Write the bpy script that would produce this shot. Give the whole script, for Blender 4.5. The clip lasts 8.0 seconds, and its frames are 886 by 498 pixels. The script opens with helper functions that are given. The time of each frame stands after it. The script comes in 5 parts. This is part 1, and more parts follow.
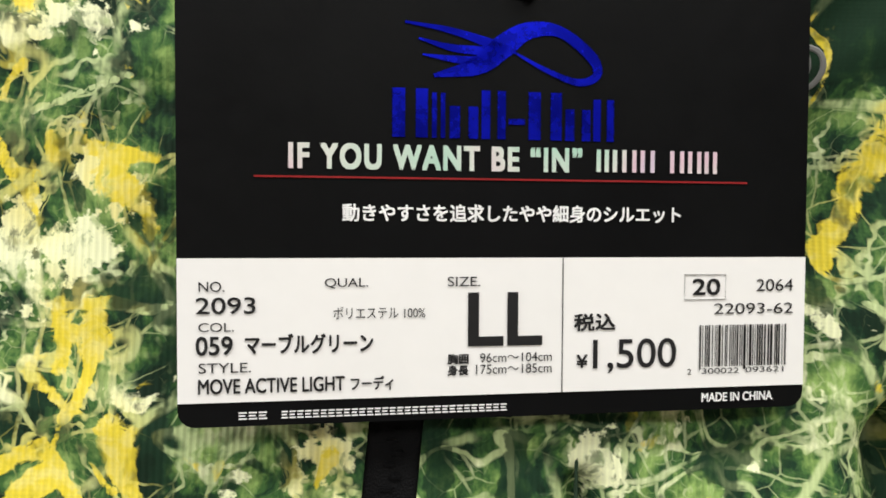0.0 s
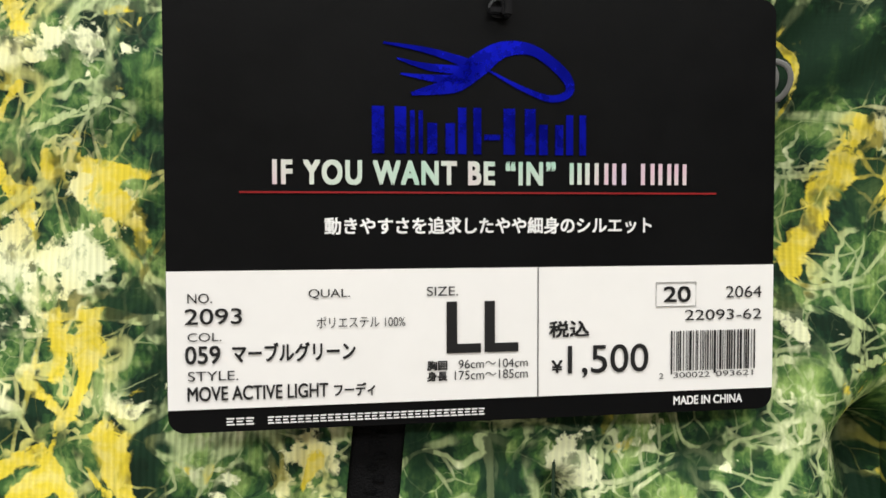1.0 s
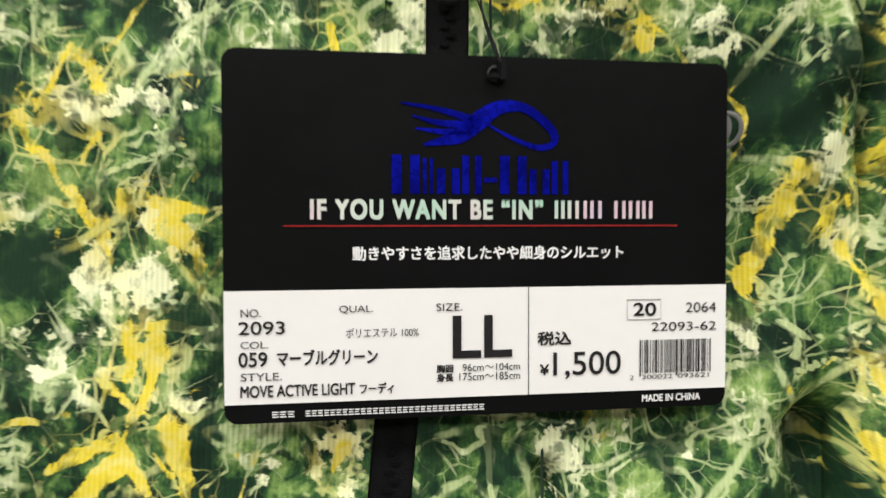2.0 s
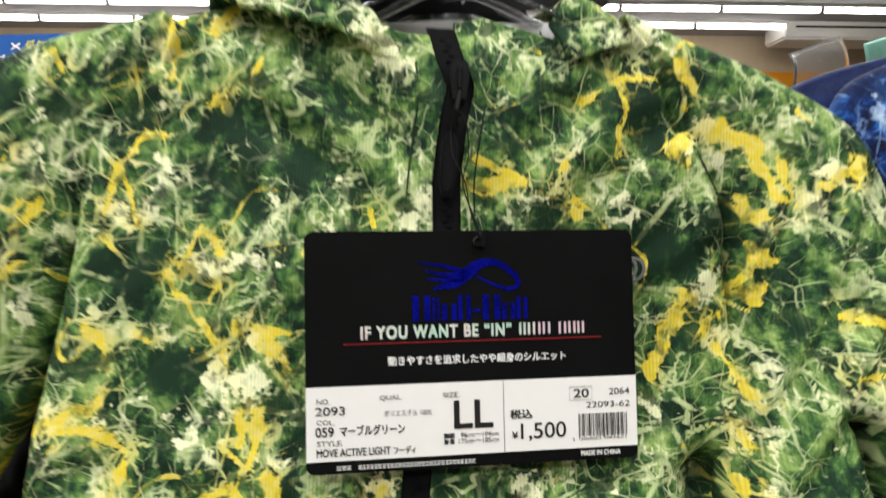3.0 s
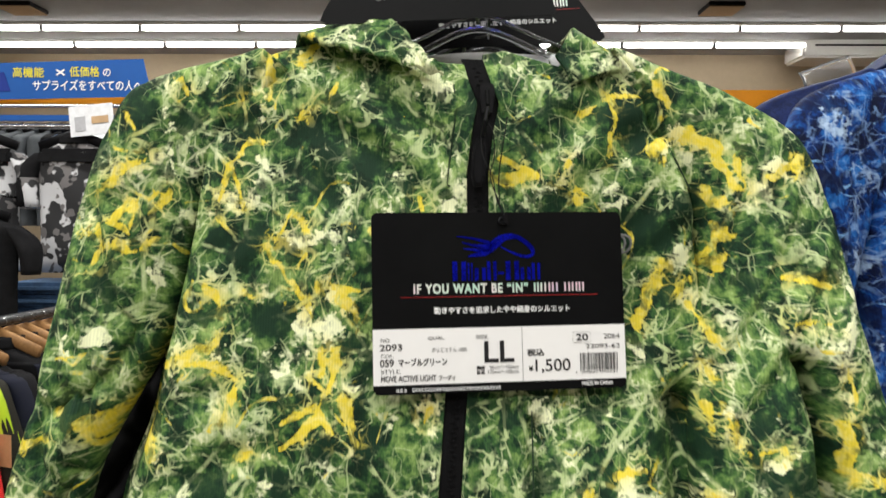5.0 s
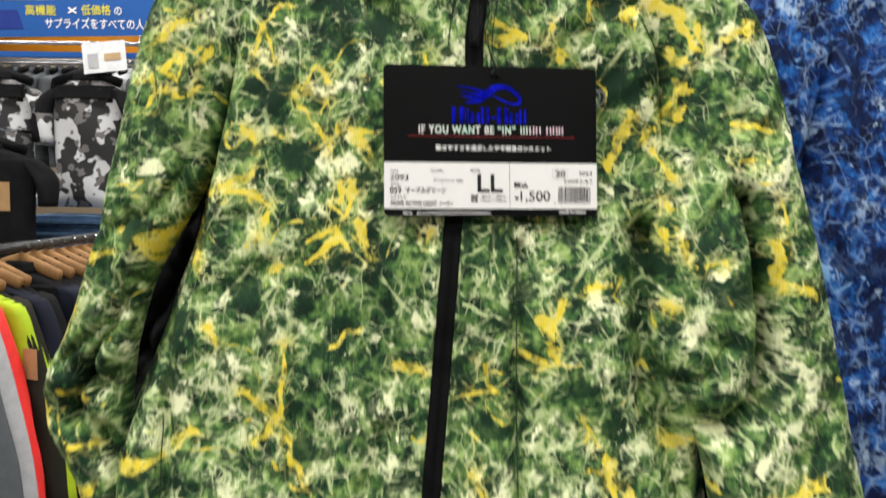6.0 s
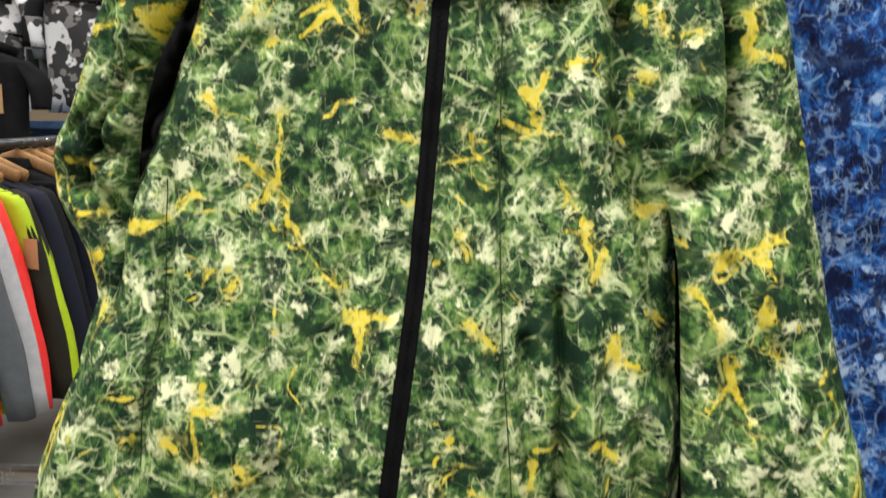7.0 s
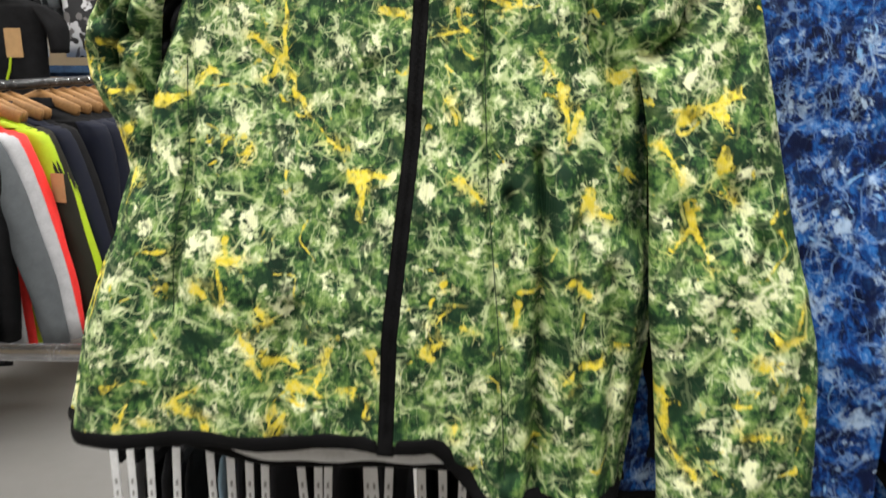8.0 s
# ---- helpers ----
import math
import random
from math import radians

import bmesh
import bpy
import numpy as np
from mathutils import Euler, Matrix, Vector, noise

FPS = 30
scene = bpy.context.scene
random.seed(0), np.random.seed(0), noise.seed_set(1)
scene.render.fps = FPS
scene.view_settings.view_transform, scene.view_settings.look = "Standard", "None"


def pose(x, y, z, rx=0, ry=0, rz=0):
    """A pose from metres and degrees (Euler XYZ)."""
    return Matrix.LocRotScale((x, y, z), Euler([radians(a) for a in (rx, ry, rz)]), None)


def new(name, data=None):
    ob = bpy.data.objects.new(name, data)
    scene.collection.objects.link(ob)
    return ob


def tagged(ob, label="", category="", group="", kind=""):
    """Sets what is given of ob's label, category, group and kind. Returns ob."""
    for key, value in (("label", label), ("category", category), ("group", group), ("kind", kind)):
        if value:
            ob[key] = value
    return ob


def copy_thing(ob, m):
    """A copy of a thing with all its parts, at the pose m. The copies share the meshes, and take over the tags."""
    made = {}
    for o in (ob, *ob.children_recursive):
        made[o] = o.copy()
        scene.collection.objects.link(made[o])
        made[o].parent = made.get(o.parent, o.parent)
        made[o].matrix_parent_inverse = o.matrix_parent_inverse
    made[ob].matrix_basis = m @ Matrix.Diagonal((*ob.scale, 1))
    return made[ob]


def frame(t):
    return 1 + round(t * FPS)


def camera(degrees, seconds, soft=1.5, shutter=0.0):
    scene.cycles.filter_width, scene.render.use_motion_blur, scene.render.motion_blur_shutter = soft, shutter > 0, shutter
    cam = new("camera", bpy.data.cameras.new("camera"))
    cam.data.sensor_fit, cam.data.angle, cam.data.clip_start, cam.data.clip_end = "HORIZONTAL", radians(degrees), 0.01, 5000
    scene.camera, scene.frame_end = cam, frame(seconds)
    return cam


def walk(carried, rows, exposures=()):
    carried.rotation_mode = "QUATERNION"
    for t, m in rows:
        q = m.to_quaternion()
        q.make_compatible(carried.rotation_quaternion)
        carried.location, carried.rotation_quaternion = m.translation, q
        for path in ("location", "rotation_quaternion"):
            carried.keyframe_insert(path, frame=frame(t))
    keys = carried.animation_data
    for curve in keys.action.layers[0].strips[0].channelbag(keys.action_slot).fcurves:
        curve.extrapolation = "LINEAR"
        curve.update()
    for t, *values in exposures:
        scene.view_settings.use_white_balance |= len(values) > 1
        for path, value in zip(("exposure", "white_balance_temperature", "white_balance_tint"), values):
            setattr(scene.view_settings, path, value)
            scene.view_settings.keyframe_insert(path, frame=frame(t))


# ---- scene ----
cam = camera(60.6, 8.0, soft=1.6, shutter=0.5)
METRES, EYE, TILT, LEAN, TURN = 0.75, 1.5, -8.0, -1.9, -0.9
ROWS = [
    (0.0, 0.0, 0.0, 0.0, 0.0, 0.0, -0.0),
    (0.5, 0.0063, -0.0058, 0.0011, 0.04, -0.21, 0.28),
    (1.0, 0.0093, -0.0114, 0.0044, 0.28, -0.06, 0.43),
    (2.5, 0.0067, -0.1518, 0.0254, 0.3, 1.49, 0.42),
    (3.0, 0.0052, -0.2585, 0.0466, 0.21, 4.64, 1.41),
    (3.5, -0.0097, -0.3153, 0.0541, 0.93, 6.17, 1.97),
    (4.0, -0.0138, -0.3524, 0.0401, 1.55, 6.63, 1.81),
    (5.5, -0.0012, -0.4763, -0.0573, 2.05, 5.19, 1.12),
    (6.0, 0.0017, -0.5421, -0.1391, 2.19, 3.01, 0.62),
    (6.5, 0.0095, -0.5722, -0.2367, 1.93, 0.61, 0.65),
    (7.0, 0.0104, -0.5881, -0.3257, 1.85, -1.82, 0.33),
    (7.5, 0.0244, -0.6173, -0.3755, 2.25, -3.63, 0.8),
    (8.0, 0.045, -0.6983, -0.4325, 3.17, -5.47, 1.42),
]
EXPOSURES = [(0.0, 0.12), (2.5, 0.12), (3.5, 0.0), (4.2, 0.0), (6.0, 0.1), (7.0, 0.14), (8.0, 0.3)]
walk(cam, [(t, pose(0, 0, EYE, TILT, LEAN, TURN) @ pose(METRES * x, METRES * y, METRES * z, 90 + pitch, roll, yaw)) for t, x, y, z, yaw, pitch, roll in ROWS], EXPOSURES)

# ---- world and light ----
world = bpy.data.worlds.new("shop_air")
scene.world = world
world.use_nodes = True
world.node_tree.nodes["Background"].inputs[0].default_value = (0.9, 0.95, 1.0, 1)
world.node_tree.nodes["Background"].inputs[1].default_value = 0.06
CEILING = 3.97
LAMP_ROWS = ((-2.9, -2.0), (-0.7, -1.6), (2.6, 0.0), (6.0, 0.0))
for row_y, shift in LAMP_ROWS:
    lamp = bpy.data.lights.new("tube_row_light", "AREA")
    lamp.shape, lamp.size, lamp.size_y, lamp.energy = "RECTANGLE", 9.0, 0.35, 195
    lamp.color = (1.0, 0.985, 0.94)
    new("tube_row_light", lamp).matrix_world = pose(shift, row_y, CEILING - 0.12)


# ---- materials ----
class Net:
    """A small builder of node materials."""

    def __init__(self, name, rough=0.5, metal=0.0):
        self.m = bpy.data.materials.new(name)
        self.m.use_nodes = True
        self.t = self.m.node_tree
        self.b = self.t.nodes["Principled BSDF"]
        self.b.inputs["Roughness"].default_value = rough
        self.b.inputs["Metallic"].default_value = metal

    def set(self, socket, value):
        if isinstance(value, bpy.types.NodeSocket):
            self.t.links.new(value, socket)
        elif isinstance(value, tuple) and len(value) == 3 and socket.type == "RGBA":
            socket.default_value = (*value, 1)
        else:
            socket.default_value = value

    def node(self, kind):
        return self.t.nodes.new(kind)

    def math(self, op, a, b=0.0, c=0.0):
        n = self.node("ShaderNodeMath")
        n.operation = op
        for socket, value in zip(n.inputs, (a, b, c)):
            self.set(socket, value)
        return n.outputs[0]

    def vmath(self, op, a, b):
        n = self.node("ShaderNodeVectorMath")
        n.operation = op
        self.set(n.inputs[0], a)
        self.set(n.inputs[1], b)
        return n.outputs[0]

    def place(self, scale=(1, 1, 1), shift=(0, 0, 0)):
        n = self.node("ShaderNodeMapping")
        self.set(n.inputs[0], self.node("ShaderNodeTexCoord").outputs["Object"])
        n.inputs["Scale"].default_value, n.inputs["Location"].default_value = scale, shift
        return n.outputs[0]

    def noise(self, at, scale, detail=4.0, rough=0.55, colour=False):
        n = self.node("ShaderNodeTexNoise")
        self.set(n.inputs["Vector"], at)
        n.inputs["Scale"].default_value, n.inputs["Detail"].default_value, n.inputs["Roughness"].default_value = scale, detail, rough
        return n.outputs["Color" if colour else "Fac"]

    def cells(self, at, scale):
        n = self.node("ShaderNodeTexVoronoi")
        n.feature, n.voronoi_dimensions = "DISTANCE_TO_EDGE", "2D"
        self.set(n.inputs["Vector"], at)
        n.inputs["Scale"].default_value = scale
        return n.outputs[0]

    def step(self, value, low, high, to=(0.0, 1.0)):
        n = self.node("ShaderNodeMapRange")
        n.interpolation_type = "SMOOTHSTEP"
        for socket, v in zip(n.inputs, (value, low, high, *to)):
            self.set(socket, v)
        return n.outputs[0]

    def mix(self, f, a, b):
        n = self.node("ShaderNodeMix")
        n.data_type = "RGBA"
        self.set(n.inputs[0], f)
        self.set(n.inputs[6], a)
        self.set(n.inputs[7], b)
        return n.outputs[2]

    def ramp(self, f, *stops):
        n = self.node("ShaderNodeValToRGB")
        self.set(n.inputs[0], f)
        e = n.color_ramp.elements
        while len(e) < len(stops):
            e.new(0.5)
        for el, (at, colour) in zip(e, stops):
            el.position, el.color = at, (*colour, 1)
        return n.outputs[0]

    def bump(self, height, strength, distance):
        n = self.node("ShaderNodeBump")
        self.set(n.inputs["Height"], height)
        n.inputs["Strength"].default_value, n.inputs["Distance"].default_value = strength, distance
        self.set(self.b.inputs["Normal"], n.outputs[0])

    def done(self, colour):
        self.set(self.b.inputs["Base Color"], colour)
        return self.m


def plain(name, colour, rough=0.5, metal=0.0, vary=0.12, scale=30.0, bump=0.0, grain=400.0, gloss=0.3):
    """A painted, moulded or woven surface with slight unevenness at two scales."""
    k = Net(name, rough, metal)
    at = k.place()
    k.b.inputs["Specular IOR Level"].default_value = gloss
    f = k.math("ADD", k.math("MULTIPLY", k.noise(at, scale, 5), 0.6), k.math("MULTIPLY", k.noise(at, scale * 7, 3), 0.4))
    dark, light = tuple(c * (1 - vary) for c in colour), tuple(min(1, c * (1 + vary)) for c in colour)
    k.set(k.b.inputs["Roughness"], k.step(f, 0.2, 0.8, (max(0.02, rough - 0.08), min(1, rough + 0.08))))
    if bump:
        k.bump(k.noise(at, grain, 3), bump, 0.001)
    return k.done(k.mix(k.step(f, 0.3, 0.7), dark, light))


def glow(name, colour, strength):
    k = Net(name, 0.4)
    k.b.inputs["Emission Color"].default_value = (*colour, 1)
    k.b.inputs["Emission Strength"].default_value = strength
    return k.done(colour)


def printed_cloth(name, deep, mid, light, pale, splash, shift, guided=True, vein=1.0):
    """Thin ribbed polyester with an all-over marble print: dark broken cells, branching pale veins, torn splashes of a second colour."""
    k = Net(name, 0.75)
    k.b.inputs["Specular IOR Level"].default_value = 0.18
    flat, lay = k.node("ShaderNodeSeparateXYZ"), k.node("ShaderNodeCombineXYZ")
    k.set(flat.inputs[0], k.place((1, 1, 1), shift))
    k.set(lay.inputs[0], flat.outputs[0])
    k.set(lay.inputs[1], flat.outputs[2])
    k.set(lay.inputs[2], k.math("MULTIPLY", flat.outputs[1], 0.25))
    at = lay.outputs[0]
    half = (0.5, 0.5, 0.5)
    coarse = k.vmath("MULTIPLY", k.vmath("SUBTRACT", k.noise(at, 22, 2, 0.5, True), half), (0.015, 0.015, 0.0))
    small = k.vmath("MULTIPLY", k.vmath("SUBTRACT", k.noise(at, 85, 3, 0.6, True), half), (0.0075, 0.0075, 0.0))
    warp = k.vmath("ADD", at, coarse)
    fine = k.vmath("ADD", warp, small)
    crisp = k.vmath("ADD", warp, k.vmath("MULTIPLY", small, (0.4, 0.4, 0.0)))
    speck = k.noise(fine, 190, 3, 0.6)
    cloud = k.noise(at, 13, 3, 0.55)
    if guided:
        dye = k.node("ShaderNodeAttribute")
        dye.attribute_name = "ink"
        parts = k.node("ShaderNodeSeparateXYZ")
        k.set(parts.inputs[0], dye.outputs["Vector"])
        gold, white, dusk = parts.outputs
        drawn = dye.outputs["Alpha"]
    else:
        gold = white = dusk = drawn = 0.0

    def shifted(x, y):
        return k.vmath("ADD", crisp, (x, y, 0.0))

    def signed(value, size):
        return k.math("MULTIPLY", k.math("SUBTRACT", value, 0.5), size)

    # where the print runs pale and dense, and where it stays dark and empty
    swell = k.math("ADD", k.math("ADD", signed(k.noise(at, 30, 4, 0.6), 1.35), 0.5), k.math("SUBTRACT", k.math("MULTIPLY", white, 0.12), k.math("MULTIPLY", dusk, 0.20)))
    # ground: brushed patches of four greens with clear edges
    brush = k.vmath("MULTIPLY", fine, (1.0, 0.6, 1.0))
    tone = k.math("ADD", k.noise(fine, 50, 4, 0.62), k.math("ADD", signed(k.noise(brush, 130, 4, 0.62), 0.75), signed(cloud, 0.25)))
    tone = k.math("ADD", tone, k.math("ADD", signed(speck, 0.45), signed(swell, 0.14)))
    tone = k.math("SUBTRACT", tone, k.math("MULTIPLY", dusk, 0.13))
    between = tuple(0.5 * a + 0.5 * b for a, b in zip(deep, mid))
    brighter = tuple(0.6 * a + 0.4 * b for a, b in zip(mid, light))
    colour = k.ramp(tone, (0.33, tuple(c * 0.5 for c in deep)), (0.40, deep), (0.46, between), (0.52, mid), (0.60, brighter), (0.73, light), (0.88, tuple(0.5 * a + 0.5 * b for a, b in zip(light, pale))))

    def edges(where, scale, low, high, full):
        """Cell edges that are hairlines where the swell is low and broaden to full where it is high."""
        width = k.math("ADD", k.math("MULTIPLY", k.math("POWER", k.step(swell, low, high), 1.4), full), 0.024)
        line = k.math("SUBTRACT", 1.0, k.math("DIVIDE", k.cells(where, scale), width))
        return k.math("MULTIPLY", k.step(line, 0.0, 0.7), k.step(swell, low - 0.05, low + 0.09))

    def ridges(where, scale, detail, wide, low):
        """Wandering lines that swell into patches where the print is dense."""
        off = k.math("ABSOLUTE", k.math("SUBTRACT", k.noise(where, scale, detail, 0.52), 0.5))
        reach = k.math("ADD", k.math("MULTIPLY", k.step(swell, 0.45, 0.85), wide * 1.1), wide)
        return k.math("MULTIPLY", k.step(k.math("DIVIDE", off, reach), 0.35, 1.0, (1.0, 0.0)), k.step(swell, low, low + 0.12))

    web = edges(crisp, 36, 0.36, 0.84, 0.065)
    net = edges(crisp, 74, 0.34, 0.86, 0.09)
    lace = edges(fine, 150, 0.46, 0.86, 0.11)
    split = k.vmath("ADD", k.vmath("ADD", at, k.vmath("MULTIPLY", coarse, (0.35, 0.35, 0.0))), k.vmath("MULTIPLY", small, (0.35, 0.35, 0.0)))
    fissure = k.math("MULTIPLY", k.step(k.cells(split, 17), 0.010, 0.036, (1.0, 0.0)), k.step(k.noise(at, 26, 3, 0.6), 0.45, 0.58))
    vein_long = ridges(shifted(5.3, 2.1), 12, 3, 0.010, 0.24)
    vein_mid = ridges(shifted(1.9, 7.4), 24, 4, 0.016, 0.33)
    vein_short = ridges(shifted(7.1, 3.3), 46, 4, 0.020, 0.44)
    gilt = k.math("ABSOLUTE", k.math("SUBTRACT", k.noise(shifted(1.7, 8.2), 10, 2, 0.5), 0.5))
    line_drawn = k.step(k.math("ADD", drawn, signed(k.noise(fine, 110, 3, 0.6), 0.8)), 0.44, 0.60)
    bold = k.math("MAXIMUM", k.math("MAXIMUM", k.math("MULTIPLY", web, 0.7), k.math("MULTIPLY", fissure, 0.95)), k.math("MAXIMUM", k.math("MULTIPLY", vein_long, 0.9), line_drawn))
    lines = k.math("MAXIMUM", k.math("MAXIMUM", bold, k.math("MULTIPLY", net, 0.5)), k.math("MAXIMUM", k.math("MULTIPLY", vein_mid, 0.9), k.math("MULTIPLY", vein_short, 0.85)))
    lines = k.math("MAXIMUM", lines, k.math("MULTIPLY", lace, 0.2))
    lines = k.math("MULTIPLY", lines, k.step(k.noise(brush, 105, 3, 0.6), 0.38, 0.52, (0.12, 1.0)))
    tint = k.mix(k.step(k.math("ADD", swell, signed(speck, 0.4)), 0.50, 0.70), tuple(0.62 * a + 0.38 * b for a, b in zip(light, pale)), pale)
    colour = k.mix(k.math("MULTIPLY", lines, 0.96 * vein), colour, tint)
    # dark chips and pale torn fragments
    gloom = k.math("ADD", k.math("SUBTRACT", k.noise(shifted(2.2, 4.4), 36, 4, 0.62), k.math("MULTIPLY", swell, 0.28)), k.math("MULTIPLY", dusk, 0.04))
    colour = k.mix(k.math("MULTIPLY", k.step(gloom, 0.42, 0.455), 0.8), colour, tuple(c * 0.8 for c in deep))
    jag = k.math("ADD", k.noise(shifted(9.4, 6.1), 44, 5, 0.64), k.math("MULTIPLY", swell, 0.40))
    blot = k.math("MULTIPLY", k.step(k.math("ADD", jag, k.math("MULTIPLY", white, 0.075)), 0.822, 0.86), k.step(k.noise(brush, 125, 4, 0.66), 0.37, 0.48, (0.25, 0.97)))
    colour = k.mix(k.math("MULTIPLY", blot, vein), colour, pale)
    # splashes: torn strokes that run out along the veins
    torn = k.math("ADD", signed(k.noise(fine, 80, 4, 0.66), 1.0), signed(k.noise(at, 33, 2, 0.5), 0.7))
    stray = k.math("MULTIPLY", k.step(k.noise(at, 19, 3, 0.55), 0.52, 0.62), k.math("ADD", k.math("MULTIPLY", bold, 0.45), 0.06))
    drip = k.math("MULTIPLY", k.step(gilt, 0.002, 0.014, (0.55, 0.0)), k.step(k.noise(at, 16, 2, 0.5), 0.46, 0.58))
    run = k.math("ADD", k.math("MAXIMUM", k.math("MAXIMUM", gold, drip), stray), k.math("MULTIPLY", torn, 1.7))
    run = k.math("ADD", run, k.math("MULTIPLY", k.math("MULTIPLY", lines, k.step(gold, 0.05, 0.35)), 0.2))
    glaze = k.math("MULTIPLY", k.math("MULTIPLY", k.math("MAXIMUM", lines, blot), k.step(gold, 0.05, 0.30)), 0.5)
    colour = k.mix(glaze, colour, splash)
    mask = k.math("MULTIPLY", k.step(run, 0.47, 0.64), k.step(k.noise(brush, 110, 3, 0.6), 0.36, 0.54, (0.2, 1.0)))
    colour = k.mix(k.math("MULTIPLY", mask, 0.94), colour, k.mix(k.step(speck, 0.4, 0.7), splash, tuple(0.75 * a + 0.25 * b for a, b in zip(splash, pale))))
    # fine ribs of the knit
    wave = k.node("ShaderNodeTexWave")
    wave.bands_direction = "X"
    k.set(wave.inputs["Vector"], k.place())
    wave.inputs["Scale"].default_value, wave.inputs["Distortion"].default_value = 165.0, 0.7
    cross = k.node("ShaderNodeTexWave")
    cross.bands_direction = "Z"
    k.set(cross.inputs["Vector"], k.place())
    cross.inputs["Scale"].default_value, cross.inputs["Distortion"].default_value = 260.0, 1.0
    weave = k.math("ADD", wave.outputs["Fac"], k.math("MULTIPLY", cross.outputs["Fac"], 0.14))
    # groove shade between the ribs is mixed into the colour too
    colour = k.mix(k.math("MULTIPLY", k.step(weave, 1.3, 0.2), 0.11), colour, deep)
    k.bump(k.math("ADD", weave, k.math("MULTIPLY", k.noise(at, 60, 4), 3.0)), 0.22, 0.001)
    return k.done(colour)


green_print = printed_cloth("green_marble_cloth", (0.009, 0.036, 0.016), (0.049, 0.124, 0.032), (0.27, 0.41, 0.115), (0.91, 0.94, 0.60), (0.82, 0.66, 0.05), (0, 0, 0))
blue_print = printed_cloth("blue_marble_cloth", (0.002, 0.008, 0.05), (0.003, 0.034, 0.18), (0.02, 0.16, 0.52), (0.50, 0.66, 0.86), (0.20, 0.42, 0.72), (3.1, 0, 1.7), guided=False, vein=0.7)
navy_cloth = plain("navy_cloth", (0.008, 0.016, 0.07), 0.55, vary=0.5, scale=60, bump=0.3, gloss=0.1)
black_cloth = plain("black_cloth", (0.010, 0.010, 0.011), 0.8, vary=0.3, bump=0.4, gloss=0.1)
binding_cloth = plain("black_elastic_binding", (0.0035, 0.0035, 0.004), 0.75, vary=0.3, bump=0.5, grain=900, gloss=0.1)
tape_cloth = plain("black_zip_tape", (0.0035, 0.0035, 0.004), 0.7, vary=0.25, bump=0.6, grain=1500, gloss=0.1)
seam_thread = plain("dark_green_seam", (0.012, 0.03, 0.014), 0.8)
lining_cloth = plain("pale_lining", (0.66, 0.67, 0.68), 0.8)
black_plastic = plain("black_plastic", (0.005, 0.005, 0.006), 0.4, vary=0.2, gloss=0.12)
card_black = plain("black_coated_card", (0.0042, 0.0044, 0.0048), 0.42, vary=0.06, scale=25, bump=0.05, gloss=0.08)
card_white = plain("white_label_paper", (0.83, 0.82, 0.81), 0.5, vary=0.015, scale=20)
ink_black = plain("black_print", (0.012, 0.012, 0.013), 0.5)
ink_white = plain("white_print", (0.85, 0.85, 0.85), 0.5)
ink_grey = plain("grey_print", (0.3, 0.3, 0.3), 0.5)
ink_red = plain("red_foil_line", (0.26, 0.016, 0.018), 0.35)
foil_blue = plain("blue_foil", (0.012, 0.020, 0.95), 0.27, 1.0, vary=0.15, scale=60)
logo_grey = plain("grey_reflective_print", (0.15, 0.15, 0.145), 0.5)


def holo():
    """Silvery foil whose tint drifts between green, pink and white."""
    k = Net("iridescent_foil", 0.28, 0.25)
    f = k.noise(k.place((1, 1, 1)), 26, 1)
    return k.done(k.ramp(f, (0.34, (0.42, 0.75, 0.60)), (0.45, (0.8, 0.85, 0.78)), (0.54, (0.85, 0.62, 0.72)), (0.66, (0.62, 0.66, 0.85))))


foil_silver = holo()


def clear_plastic():
    k = Net("clear_plastic", 0.08)
    k.b.inputs["Transmission Weight"].default_value = 0.93
    k.b.inputs["IOR"].default_value = 1.3
    return k.done((0.5, 0.51, 0.53))


clear = clear_plastic()
chrome = plain("chromed_steel", (0.6, 0.6, 0.62), 0.22, 1.0, vary=0.05)
grey_steel = plain("grey_painted_steel", (0.07, 0.072, 0.076), 0.3, 0.4)
wood = plain("pale_hanger_wood", (0.34, 0.18, 0.07), 0.5, vary=0.25, scale=18)
kraft = plain("kraft_card", (0.46, 0.28, 0.13), 0.75)
wall_paint = plain("cream_wall_paint", (0.52, 0.42, 0.29), 0.75, vary=0.05, scale=2)
orange_paint = plain("orange_band_paint", (0.85, 0.33, 0.012), 0.55, vary=0.05, scale=3)
ceiling_board = plain("grey_ceiling_board", (0.34, 0.335, 0.33), 0.85, vary=0.06, scale=4, bump=0.3, grain=60)
floor_vinyl = plain("grey_floor_vinyl", (0.22, 0.213, 0.205), 0.35, vary=0.06, scale=3)
tube_white = glow("fluorescent_tube", (1.0, 0.98, 0.95), 9.0)
white_enamel = plain("white_enamel", (0.72, 0.70, 0.66), 0.4, vary=0.04)
tan_grille = plain("tan_grille", (0.5, 0.33, 0.18), 0.6)
banner_blue = plain("blue_banner_vinyl", (0.010, 0.088, 0.34), 0.45, vary=0.06, scale=4)
banner_navy = plain("navy_banner_vinyl", (0.01, 0.03, 0.22), 0.45)
banner_yellow = plain("yellow_print", (0.75, 0.66, 0.05), 0.5)
paper_white = plain("white_paper", (0.75, 0.76, 0.78), 0.5)


